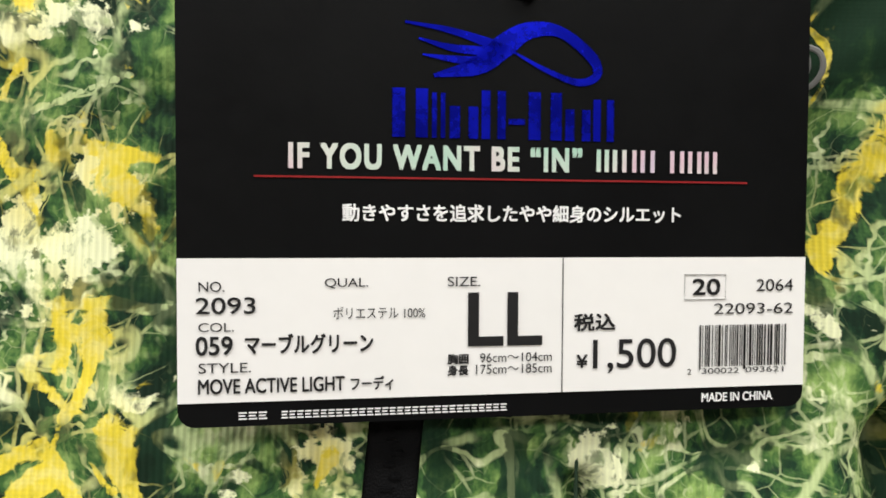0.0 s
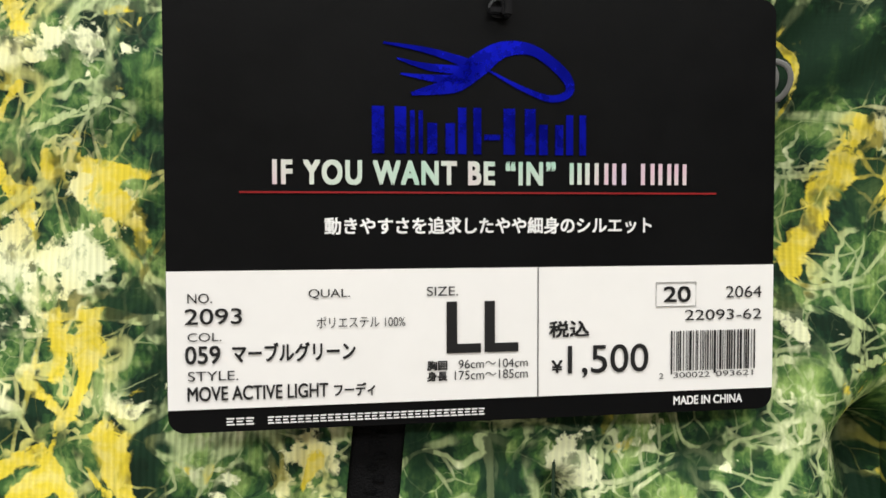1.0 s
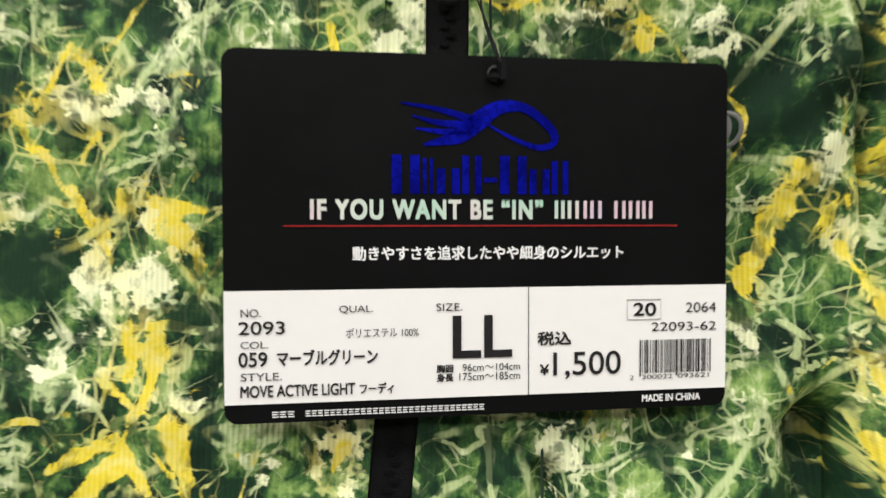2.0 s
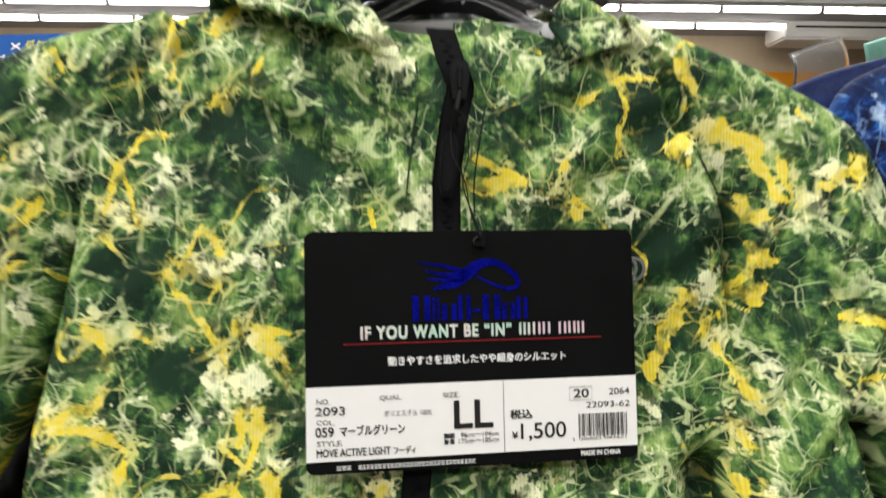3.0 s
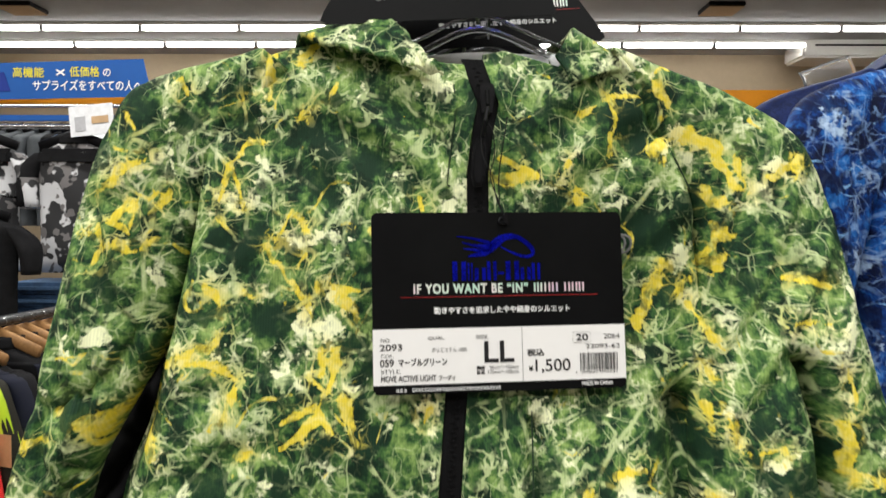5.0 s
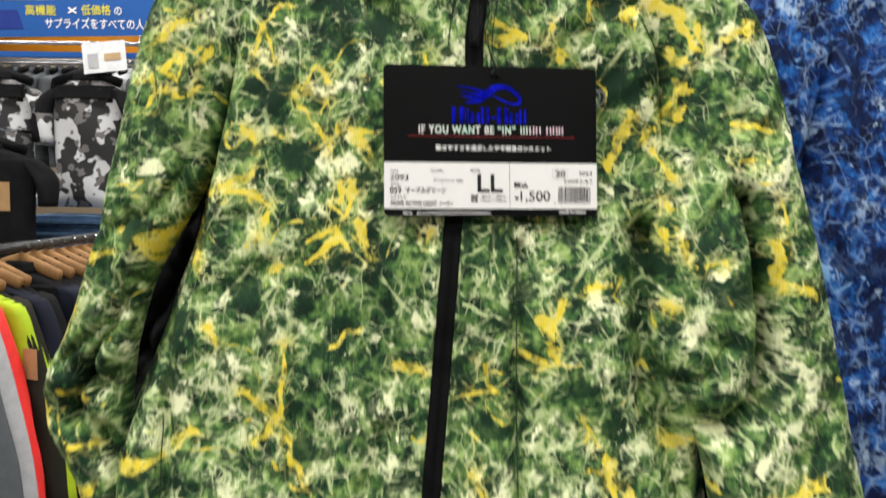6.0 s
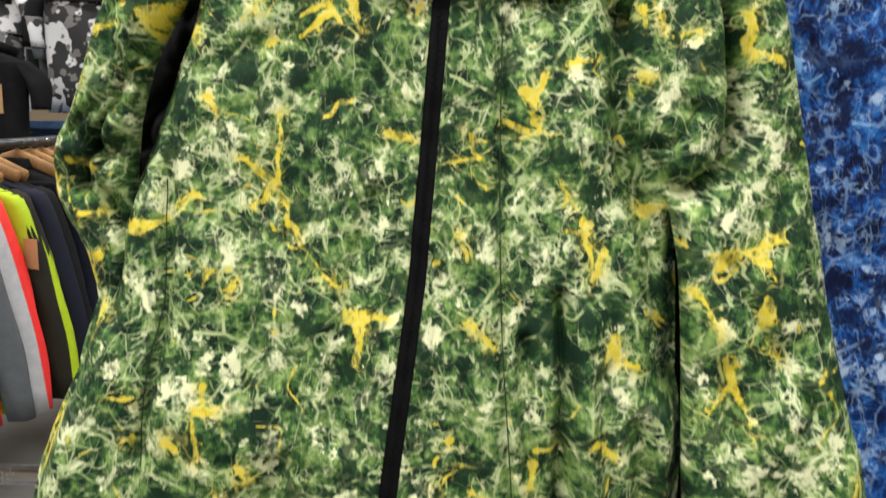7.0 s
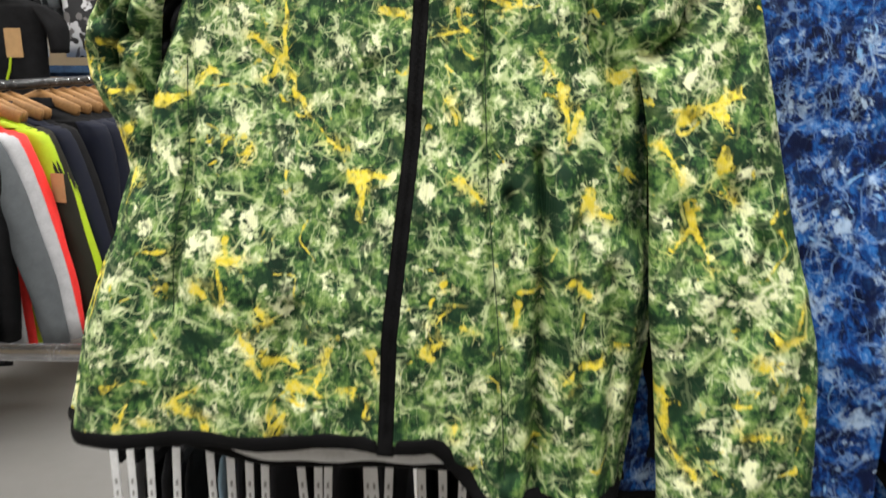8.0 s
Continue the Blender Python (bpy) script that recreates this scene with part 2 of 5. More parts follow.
# ---- mesh helpers ----
def part(name, bm, material, parent=None, label="", smooth=False):
    """Links a bmesh as one mesh object under its thing."""
    me = bpy.data.meshes.new(name)
    if smooth:
        for f in bm.faces:
            f.smooth = True
    bm.to_mesh(me)
    bm.free()
    me.materials.append(material)
    ob = new(name, me)
    ob.parent = parent
    if label:
        tagged(ob, label)
    return ob


def add_box(bm, lo, hi, bevel=0.0, turn=None):
    size = [b - a for a, b in zip(lo, hi)]
    mid = [(a + b) / 2 for a, b in zip(lo, hi)]
    m = Matrix.Translation(mid) @ (turn or Matrix()) @ Matrix.Diagonal((*size, 1))
    made = bmesh.ops.create_cube(bm, size=1, matrix=m)["verts"]
    if bevel:
        edges = list({e for v in made for e in v.link_edges})
        bmesh.ops.bevel(bm, geom=edges, offset=bevel, segments=2, affect="EDGES")
    return bm


def box(lo, hi, bevel=0.0):
    return add_box(bmesh.new(), lo, hi, bevel)


def add_tube(bm, points, radius, sides=8, closed=False, flat=1.0):
    """A round bar along points; radius may be one number or one for each point."""
    pts = [Vector(p) for p in points]
    n = len(pts)
    radii = radius if isinstance(radius, (list, tuple)) else [radius] * n
    rings, side = [], None
    for i, p in enumerate(pts):
        a, b = (pts[(i - 1) % n], pts[(i + 1) % n]) if closed else (pts[max(i - 1, 0)], pts[min(i + 1, n - 1)])
        way = (b - a).normalized()
        if side is None:
            side = way.cross(Vector((0, 1, 0)))
            if side.length < 0.05:
                side = way.cross(Vector((1, 0, 0)))
        side = (side - way * side.dot(way)).normalized()
        up = side.cross(way)
        rings.append([bm.verts.new(p + radii[i] * (math.cos(w) * side + flat * math.sin(w) * up)) for w in (2 * math.pi * j / sides for j in range(sides))])
    for i in range(n if closed else n - 1):
        r, s = rings[i], rings[(i + 1) % n]
        for j in range(sides):
            bm.faces.new((r[j], r[(j + 1) % sides], s[(j + 1) % sides], s[j]))
    if not closed:
        bm.faces.new(rings[0][::-1])
        bm.faces.new(rings[-1])
    return bm


def tube(points, radius, sides=8, closed=False, flat=1.0):
    return add_tube(bmesh.new(), points, radius, sides, closed, flat)


def curve_through(points, count):
    """Evenly numbered places on a smooth line through points (Catmull-Rom)."""
    p = np.array(points, float)
    p = np.vstack([2 * p[0] - p[1], p, 2 * p[-1] - p[-2]])
    out = []
    for s in np.linspace(0, len(points) - 1 - 1e-9, count):
        i, f = int(s), s - int(s)
        a, b, c, d = p[i:i + 4]
        out.append(0.5 * (2 * b + (c - a) * f + (2 * a - 5 * b + 4 * c - d) * f * f + (3 * b - a - 3 * c + d) * f ** 3))
    return np.array(out)


def plate(outline, thick, turn=None, bevel=0.0):
    """A flat card from an outline in x and z; its face looks to -y and lies at y = 0."""
    bm = bmesh.new()
    face = bm.faces.new([bm.verts.new((x, 0, z)) for x, z in outline])
    face.normal_update()
    if face.normal.y > 0:
        face.normal_flip()
    made = bmesh.ops.extrude_face_region(bm, geom=[face])["geom"]
    bmesh.ops.translate(bm, vec=(0, thick, 0), verts=[g for g in made if isinstance(g, bmesh.types.BMVert)])
    bmesh.ops.recalc_face_normals(bm, faces=bm.faces)
    if turn:
        bm.transform(turn)
    return bm


def rounded(x0, z0, x1, z1, r, n=6):
    out = []
    for cx, cz, a in ((x1 - r, z1 - r, 0), (x0 + r, z1 - r, 90), (x0 + r, z0 + r, 180), (x1 - r, z0 + r, 270)):
        out += [(cx + r * math.cos(radians(a + 90 * i / n)), cz + r * math.sin(radians(a + 90 * i / n))) for i in range(n + 1)]
    return out


def lettering(name, words, x0, x1, base, top, y, material, parent, turn, bold=0.0, label=""):
    """Printed words between x0 and x1 with capitals from base to top, in the plane y of turn."""
    data = bpy.data.curves.new(name, "FONT")
    data.body, data.size, data.space_character = words, 1.0, 1.18 if bold > 0.085 else 1.0
    ob = new(name, data)
    me = bpy.data.meshes.new_from_object(ob.evaluated_get(bpy.context.evaluated_depsgraph_get()))
    bpy.data.objects.remove(ob)
    co = np.empty(len(me.vertices) * 3)
    me.vertices.foreach_get("co", co)
    co = co.reshape(-1, 3)
    lo, hi = co.min(0), co.max(0)
    low = lo[1] if top > base else 0
    out = np.empty_like(co)
    out[:, 0] = x0 + (co[:, 0] - lo[0]) / (hi[0] - lo[0]) * (x1 - x0)
    out[:, 1] = y
    out[:, 2] = base + (co[:, 1] - low) / (hi[1] - low) * (top - base)
    me.vertices.foreach_set("co", out.ravel())
    if bold:
        bm = bmesh.new()
        for i, (dx, dz) in enumerate(((0, 0), (bold, 0), (bold, bold), (0, bold))):
            bm.from_mesh(me)
            bm.verts.ensure_lookup_table()
            bmesh.ops.translate(bm, vec=(dx * (top - base) - bold * (top - base) / 2, -0.00002 * i, dz * (top - base) - bold * (top - base) / 2), verts=bm.verts[-len(me.vertices):])
        bm.to_mesh(me)
        bm.free()
    me.transform(turn)
    me.materials.clear()
    me.materials.append(material)
    made = new(name, me)
    made.parent = parent
    if label:
        tagged(made, label)
    return made


def thing(name, label, category, group="", at=(0, 0, 0)):
    ob = new(name)
    ob.location = at
    return tagged(ob, label, category, group)


# ---- the print, with some light and shade in it: strokes (two ends and half width) and blots (centre and radius), millimetres ----
SPLASH_COLLAR = [(-112, 1674, -123, 1660, 5), (-143, 1668, -141, 1643, 4), (-140, 1643, -144, 1630, 3), (-206, 1641, -202, 1633, 4), (134, 1641, 141, 1626, 5), (99, 1633, 105, 1616, 6), (99, 1629, 122, 1632, 2.5), (-109, 1625, -119, 1620, 4), (-179, 1622, -156, 1629, 2), (81, 1618, 106, 1633, 4), (104, 1616, 102, 1591, 2.5), (-242, 1615, -237, 1605, 4), (102, 1605, 99, 1590, 3), (155, 1602, 176, 1596, 9), (-149, 1598, -161, 1595, 4), (176, 1596, 183, 1578, 6), (-161, 1595, -168, 1582, 3), (131, 1594, 148, 1603, 4), (26, 1587, 49, 1575, 5), (-228, 1586, -245, 1578, 4)]
SPLASH_SHOULDER = [(73, 1584, 64, 1573, 2.5), (191, 1583, 199, 1561, 3), (-168, 1582, -163, 1566, 3), (-168, 1582, -177, 1555, 3), (231, 1579, 235, 1587, 4), (-245, 1578, -262, 1559, 4), (183, 1578, 197, 1561, 4), (212, 1572, 230, 1581, 4), (21, 1572, 49, 1575, 7), (77, 1567, 80, 1555, 6), (-163, 1566, -160, 1551, 3.5), (168, 1566, 173, 1556, 6), (-213, 1562, -224, 1546, 6), (180, 1558, 171, 1558, 5), (-34, 1558, -31, 1550, 4), (-238, 1553, -250, 1541, 5), (-234, 1550, -239, 1537, 3), (-124, 1548, -112, 1539, 3), (-125, 1546, -135, 1526, 2), (-175, 1544, -170, 1537, 4)]
SPLASH_YOKE = [(-118, 1544, -114, 1534, 4), (-250, 1541, -239, 1534, 4), (176, 1539, 176, 1526, 4), (-259, 1538, -254, 1521, 3), (180, 1534, 189, 1531, 6), (176, 1526, 168, 1515, 4), (-244, 1525, -235, 1520, 5), (-142, 1523, -124, 1498, 3), (-254, 1521, -244, 1525, 2.5), (-254, 1521, -264, 1507, 3), (-235, 1520, -222, 1527, 5), (-113, 1517, -118, 1509, 2.5), (141, 1510, 121, 1467, 7), (215, 1505, 246, 1498, 3.5), (-123, 1500, -110, 1481, 3), (-124, 1498, -109, 1476, 3), (-183, 1495, -171, 1481, 4), (-103, 1495, -76, 1494, 4), (151, 1494, 159, 1499, 6), (-155, 1490, -149, 1488, 4)]
SPLASH_CHEST = [(-87, 1489, -76, 1472, 8), (160, 1484, 174, 1459, 5), (217, 1474, 243, 1474, 2), (-214, 1465, -219, 1441, 4), (-101, 1453, -101, 1434, 3.5), (-185, 1451, -219, 1436, 5), (-181, 1451, -168, 1468, 4), (-89, 1448, -96, 1425, 4), (-184, 1444, -157, 1430, 3), (169, 1442, 169, 1431, 2.5), (251, 1442, 253, 1419, 2.5), (-219, 1436, -220, 1422, 4), (-108, 1433, -96, 1425, 3.5), (-222, 1432, -220, 1415, 6), (-160, 1430, -166, 1407, 4), (-96, 1425, -102, 1410, 3), (-85, 1419, -75, 1390, 4), (166, 1417, 165, 1402, 3), (-105, 1413, -126, 1403, 3.5), (-26, 1411, -30, 1404, 3)]
SPLASH_RIB = [(-102, 1410, -93, 1395, 3), (248, 1409, 249, 1378, 5), (-100, 1407, -129, 1385, 3), (176, 1406, 181, 1395, 4), (-230, 1403, -215, 1379, 4), (-257, 1401, -240, 1412, 4), (-262, 1400, -256, 1385, 6), (-251, 1392, -257, 1401, 4), (186, 1390, 206, 1393, 4), (-314, 1388, -286, 1392, 4), (-312, 1385, -318, 1350, 3), (-158, 1380, -148, 1382, 4), (249, 1378, 271, 1373, 5), (103, 1367, 122, 1372, 2.5), (166, 1357, 173, 1355, 5), (83, 1355, 73, 1336, 4), (69, 1341, 79, 1308, 7), (-206, 1331, -196, 1320, 3), (50, 1317, 69, 1308, 4), (19, 1307, 27, 1283, 2.5)]
SPLASH_WAIST = [(-50, 1306, -26, 1297, 4), (3, 1283, 32, 1284, 4), (-176, 1282, -145, 1259, 4), (-325, 1276, -311, 1270, 5), (22, 1274, 34, 1260, 3), (99, 1266, 113, 1243, 3), (-145, 1261, -142, 1318, 2.5), (-145, 1259, -164, 1241, 6), (-145, 1259, -137, 1238, 4), (-214, 1248, -231, 1240, 3), (173, 1242, 187, 1247, 7), (118, 1234, 127, 1194, 3.5), (-137, 1233, -118, 1202, 3), (-323, 1229, -306, 1230, 4), (14, 1223, 19, 1200, 3), (-274, 1218, -243, 1226, 6), (259, 1214, 270, 1196, 4), (137, 1211, 127, 1184, 4), (224, 1205, 274, 1227, 6), (-118, 1202, -103, 1184, 3)]
SPLASH_BELLY = [(-318, 1186, -306, 1192, 5), (-103, 1184, -89, 1175, 2.5), (209, 1184, 225, 1152, 3), (263, 1178, 264, 1162, 4), (-179, 1175, -183, 1164, 2.5), (263, 1175, 261, 1159, 4), (-79, 1150, -46, 1150, 5), (20, 1148, 29, 1141, 6), (264, 1147, 273, 1130, 4), (-69, 1146, -72, 1115, 5), (253, 1146, 272, 1132, 3), (29, 1145, 43, 1126, 3), (148, 1134, 143, 1119, 5), (139, 1122, 168, 1112, 5), (239, 1109, 216, 1086, 3.5), (239, 1109, 231, 1130, 3.5), (239, 1109, 254, 1074, 3), (-200, 1091, -199, 1070, 3), (-279, 1077, -262, 1078, 4), (-204, 1072, -186, 1073, 5)]
SPLASH_POCKET = [(-206, 1063, -204, 1030, 3), (130, 1056, 148, 1041, 5), (-345, 1055, -360, 1010, 4), (-230, 1048, -222, 1038, 4), (8, 1046, 12, 1048, 5), (83, 1039, 104, 1044, 3), (333, 1037, 332, 1022, 4), (79, 1029, 79, 1007, 5), (20, 1028, 1, 1010, 3), (-171, 1024, -163, 1015, 4), (311, 1012, 333, 1011, 6), (26, 1010, 39, 1005, 3), (-190, 1002, -177, 982, 3), (296, 992, 304, 987, 6), (-7, 989, 9, 991, 3), (178, 988, 188, 989, 5), (-10, 984, -2, 978, 5), (-104, 983, -116, 948, 3), (-58, 983, -56, 965, 4), (-178, 974, -168, 953, 3)]
SPLASH_SIDE = [(143, 974, 158, 976, 6), (-167, 970, -132, 965, 3), (126, 956, 135, 972, 3), (214, 956, 224, 903, 4), (-141, 948, -111, 937, 5), (-325, 943, -317, 947, 5), (341, 943, 345, 929, 4), (-94, 942, -76, 945, 4), (-65, 929, -68, 920, 3), (281, 928, 321, 920, 2.5), (-161, 926, -163, 899, 3), (-266, 926, -236, 942, 4), (-261, 926, -227, 909, 4), (-149, 914, -166, 899, 4), (21, 908, 20, 900, 3), (-291, 907, -283, 904, 4), (-315, 903, -303, 929, 3), (-230, 903, -226, 897, 5), (223, 903, 247, 880, 3), (99, 889, 108, 893, 4)]
VEIN_HIGH = [(-162, 1661, -160, 1606, 2.5), (181, 1598, 224, 1540, 2), (-86, 1555, -71, 1566, 1.8), (129, 1517, 175, 1505, 2.2), (-111, 1505, -81, 1515, 1.8), (231, 1469, 235, 1420, 1.8), (200, 1468, 214, 1431, 2.2), (118, 1457, 165, 1447, 1.8), (-103, 1451, -70, 1453, 2.5), (-198, 1443, -125, 1431, 2.2), (165, 1440, 163, 1412, 1.8), (112, 1437, 165, 1440, 1.8), (23, 1418, 28, 1394, 2.2), (-65, 1376, -26, 1330, 1.8), (50, 1364, 83, 1384, 1.8), (2, 1354, 40, 1340, 2.2)]
VEIN_LOW = [(-203, 1308, -140, 1287, 2.2), (41, 1302, 98, 1309, 1.8), (230, 1283, 263, 1296, 1.8), (4, 1259, 28, 1237, 2.2), (231, 1251, 286, 1221, 2.2), (137, 1193, 202, 1141, 2.6), (-146, 1178, -140, 1132, 1.8), (161, 1173, 202, 1133, 2.6), (259, 1062, 296, 1031, 2.6), (-297, 1048, -255, 1025, 1.8), (296, 1031, 320, 1003, 2.6), (142, 1027, 200, 1003, 2.6), (-92, 1002, -116, 943, 2.2), (-287, 982, -238, 965, 1.8), (-156, 968, -98, 996, 1.8), (-175, 941, -111, 920, 3.2), (170, 938, 200, 908, 2.6)]
PALE_HIGH = [(-243, 1606, 4), (-91, 1595, 7), (-95, 1593, 7), (216, 1586, 9), (-18, 1582, 8), (136, 1571, 6), (-127, 1550, 5), (150, 1518, 7), (-158, 1514, 6), (171, 1503, 8), (-223, 1495, 6), (-241, 1472, 7), (-112, 1469, 9), (-98, 1467, 7), (-255, 1466, 6), (210, 1443, 8), (-257, 1436, 7), (-125, 1434, 9), (73, 1414, 6), (15, 1411, 6), (202, 1411, 7), (50, 1410, 6), (178, 1408, 8), (56, 1405, 6), (-52, 1405, 6), (-149, 1398, 6), (-148, 1389, 6)]
PALE_LOW = [(270, 1364, 6), (107, 1360, 8), (213, 1229, 6), (-110, 1225, 8), (113, 1221, 7), (292, 1220, 7), (-213, 1219, 7), (9, 1209, 9), (38, 1202, 7), (186, 1201, 6), (-226, 1196, 7), (-89, 1157, 8), (225, 1156, 9), (-11, 1136, 8), (-206, 1130, 6), (-96, 1121, 8), (-280, 1102, 8), (283, 1088, 6), (218, 1042, 6), (157, 1038, 6), (178, 1019, 8), (129, 1008, 6), (83, 989, 8), (-201, 985, 5), (318, 953, 8), (-161, 937, 8), (-132, 927, 6), (234, 910, 8)]
# dark print; the blot at (157, 1390) also holds the armhole fold's shade
DARK_HIGH = [(131, 1630, 10), (-237, 1628, 14), (116, 1617, 18), (118, 1604, 13), (-105, 1595, 17), (-117, 1583, 18), (-72, 1576, 11), (-97, 1568, 13), (127, 1554, 15), (152, 1551, 16), (169, 1539, 11), (129, 1537, 18), (-174, 1527, 10), (-156, 1513, 13), (-108, 1481, 13), (-137, 1475, 13), (-75, 1414, 9), (157, 1390, 11), (-128, 1351, 12), (-171, 1351, 11), (250, 1346, 9)]
DARK_LOW = [(-94, 1333, 11), (-222, 1317, 10), (-4, 1292, 12), (-317, 1285, 13), (-111, 1277, 15), (99, 1189, 11), (238, 1178, 13), (273, 1175, 11), (125, 1156, 10), (86, 1142, 13), (81, 1136, 15), (108, 1125, 9), (330, 1120, 9), (-152, 1061, 15), (213, 1057, 9), (23, 1025, 13), (-237, 994, 13), (237, 954, 13), (-289, 936, 10), (-71, 917, 15), (-350, 915, 9), (74, 865, 11)]
SPLASH_SLEEVE = [(-348, 1275, -346, 1240, 4), (-326, 1188, -314, 1165, 5), (-318, 1345, -328, 1318, 4), (-300, 1150, -306, 1120, 4), (-337, 1048, -352, 1000, 4), (-366, 948, -374, 915, 3)]
# pale print plus light on the sleeve edge and lower right folds, as colour
PALE_LIT = [(-324, 1332, 8), (-336, 1302, 7), (-344, 1248, 7), (-326, 1195, 8), (-312, 1150, 8), (-303, 1115, 7), (-330, 1048, 8), (-346, 992, 7), (-300, 1250, 6), (120, 950, 8), (60, 930, 7), (150, 905, 8), (95, 985, 7)]


def stroke_field(x, z, strokes):
    """One on the line of a stroke, a half at its edge."""
    best = np.zeros(len(x))
    for ax, az, bx, bz, w in strokes:
        ax, az, bx, bz, w = ax / 1000, az / 1000, bx / 1000, bz / 1000, w / 1000
        f = np.clip(((x - ax) * (bx - ax) + (z - az) * (bz - az)) / ((bx - ax) ** 2 + (bz - az) ** 2 + 1e-9), 0, 1)
        gap = np.hypot(x - ax - f * (bx - ax), z - az - f * (bz - az))
        w = w if az > 1.42 else 1.3 * w
        best = np.maximum(best, np.maximum(1 - 0.5 * gap / (w * (0.70 - 0.30 * f)), 0.30 * (1 - gap / 0.018)))
    return np.clip(best, 0, 1)


def blot_field(x, z, blots):
    best = np.zeros(len(x))
    for a, b, r in blots:
        best = np.maximum(best, 1.25 - 0.75 * np.hypot(x - a / 1000, z - b / 1000) / (r / 1000))
    return np.clip(best, 0, 1)


def ink_of(co):
    """How much splash, pale blot, dark blot and pale vein lies on each place of the cloth."""
    x, z = co[:, 0], co[:, 2]
    x, z = x + 0.0012 * np.sin(z * 190 + 3 * np.sin(x * 120)), z + 0.0012 * np.sin(x * 170 + 3 * np.sin(z * 110))
    return np.stack([stroke_field(x, z, SPLASH_SLEEVE + SPLASH_COLLAR + SPLASH_SHOULDER + SPLASH_YOKE + SPLASH_CHEST + SPLASH_RIB + SPLASH_WAIST + SPLASH_BELLY + SPLASH_POCKET + SPLASH_SIDE), blot_field(x, z, PALE_LIT + PALE_HIGH + PALE_LOW), blot_field(x, z, DARK_HIGH + DARK_LOW), stroke_field(x, z, VEIN_HIGH + VEIN_LOW)], 1)


def sheet(name, grid, material, parent, label="", closed=False, thick=0.0018, inked=True):
    """A cloth surface from a grid of places (rows, columns, 3)."""
    nv, nu = grid.shape[:2]
    idx = np.arange(nv * nu).reshape(nv, nu)
    if closed:
        idx = np.hstack([idx, idx[:, :1]])
    q = np.stack([idx[:-1, :-1], idx[1:, :-1], idx[1:, 1:], idx[:-1, 1:]], -1).reshape(-1, 4)
    co = grid.reshape(-1, 3)
    me = bpy.data.meshes.new(name)
    me.from_pydata(co.tolist(), [], q.tolist())
    me.polygons.foreach_set("use_smooth", np.ones(len(q), bool))
    if inked:
        me.attributes.new("ink", "FLOAT_COLOR", "POINT").data.foreach_set("color", ink_of(co).astype(np.float32).ravel())
    me.materials.append(material)
    ob = new(name, me)
    ob.parent = parent
    if thick:
        skin = ob.modifiers.new("skin", "SOLIDIFY")
        skin.thickness, skin.offset = thick, 0.0
    if label:
        tagged(ob, label)
    return ob


# ---- shell of the shop ----
def structure(name, bm, material):
    return tagged(part(name, bm, material), kind="structure")


tagged(structure("floor", box((-9, -7, -0.2), (9, 10.9, 0)), floor_vinyl), "smooth grey vinyl shop floor")
tagged(structure("ceiling", box((-9, -7, CEILING), (9, 10.9, CEILING + 0.2)), ceiling_board), "matt grey shop ceiling with tube lamps")
wall_n = tagged(structure("wall_north", box((-9, 10.6, 0), (9, 10.9, CEILING)), wall_paint), "cream painted wall with an orange band")
tagged(structure("wall_south", box((-9, -7.2, 0), (9, -7, CEILING)), wall_paint), "cream painted shop wall")
tagged(structure("wall_west", box((-9.2, -7.2, 0), (-9, 10.9, CEILING)), wall_paint), "cream painted shop wall")
tagged(structure("wall_east", box((9, -7.2, 0), (9.2, 10.9, CEILING)), wall_paint), "cream painted shop wall")
part("band", box((-9, 10.585, 3.19), (9, 10.6, 3.47)), orange_paint, wall_n, "wide orange painted band")

# ---- ceiling fittings ----
def tube_lamp(x, y):
    lamp = thing("fluorescent_lamp", "white fluorescent tube lamp fixed to the grey ceiling", "lamp", "ceiling tube lamps", (x, y, CEILING))
    part("housing", box((-0.6, -0.05, -0.04), (0.6, 0.05, 0.0), 0.006), white_enamel, lamp)
    # the tube is thicker than a real one: its bloom is in the shape
    part("tube", tube([(-0.58, 0, -0.065), (-0.565, 0, -0.065), (0.565, 0, -0.065), (0.58, 0, -0.065)], [0.018, 0.036, 0.036, 0.018], 12), tube_white, lamp, "glowing white tube", True)
    for s in (-0.592, 0.592):
        part("lamp_holder", box((s - 0.008, -0.02, -0.09), (s + 0.008, 0.02, -0.04), 0.003), grey_steel, lamp)
    return lamp


first_lamp = tube_lamp(-4.41, 8.9)
for row_y, start in ((8.9, -4.41), (9.75, -4.43)):
    for i in range(-1, 9):
        if (row_y, i) != (8.9, 0):
            copy_thing(first_lamp, pose(start + 1.205 * i, row_y, CEILING))


def ceiling_vent(x, y):
    vent = thing("ceiling_vent", "tan square ceiling vent with dark edges", "vent", "ceiling vents", (x, y, CEILING))
    part("frame", box((-0.2, -0.2, -0.05), (0.2, 0.2, 0), 0.01), black_plastic, vent)
    part("grille", box((-0.19, -0.19, -0.06), (0.19, 0.19, -0.05), 0.003), tan_grille, vent)
    return vent


first_vent = ceiling_vent(2.95, 8.2)
copy_thing(first_vent, pose(-4.85, 8.2, CEILING))

cooler = thing("air_conditioner", "white ceiling-hung air conditioner with a long outlet slot", "air conditioner", at=(5.4, 10.0, CEILING))
part("casing", box((-0.85, -0.3, -0.23), (0.85, 0.3, 0), 0.03), white_enamel, cooler)
part("outlet_slot", box((-0.7, -0.306, -0.085), (0.7, -0.298, -0.06)), black_plastic, cooler, "dark outlet slot")
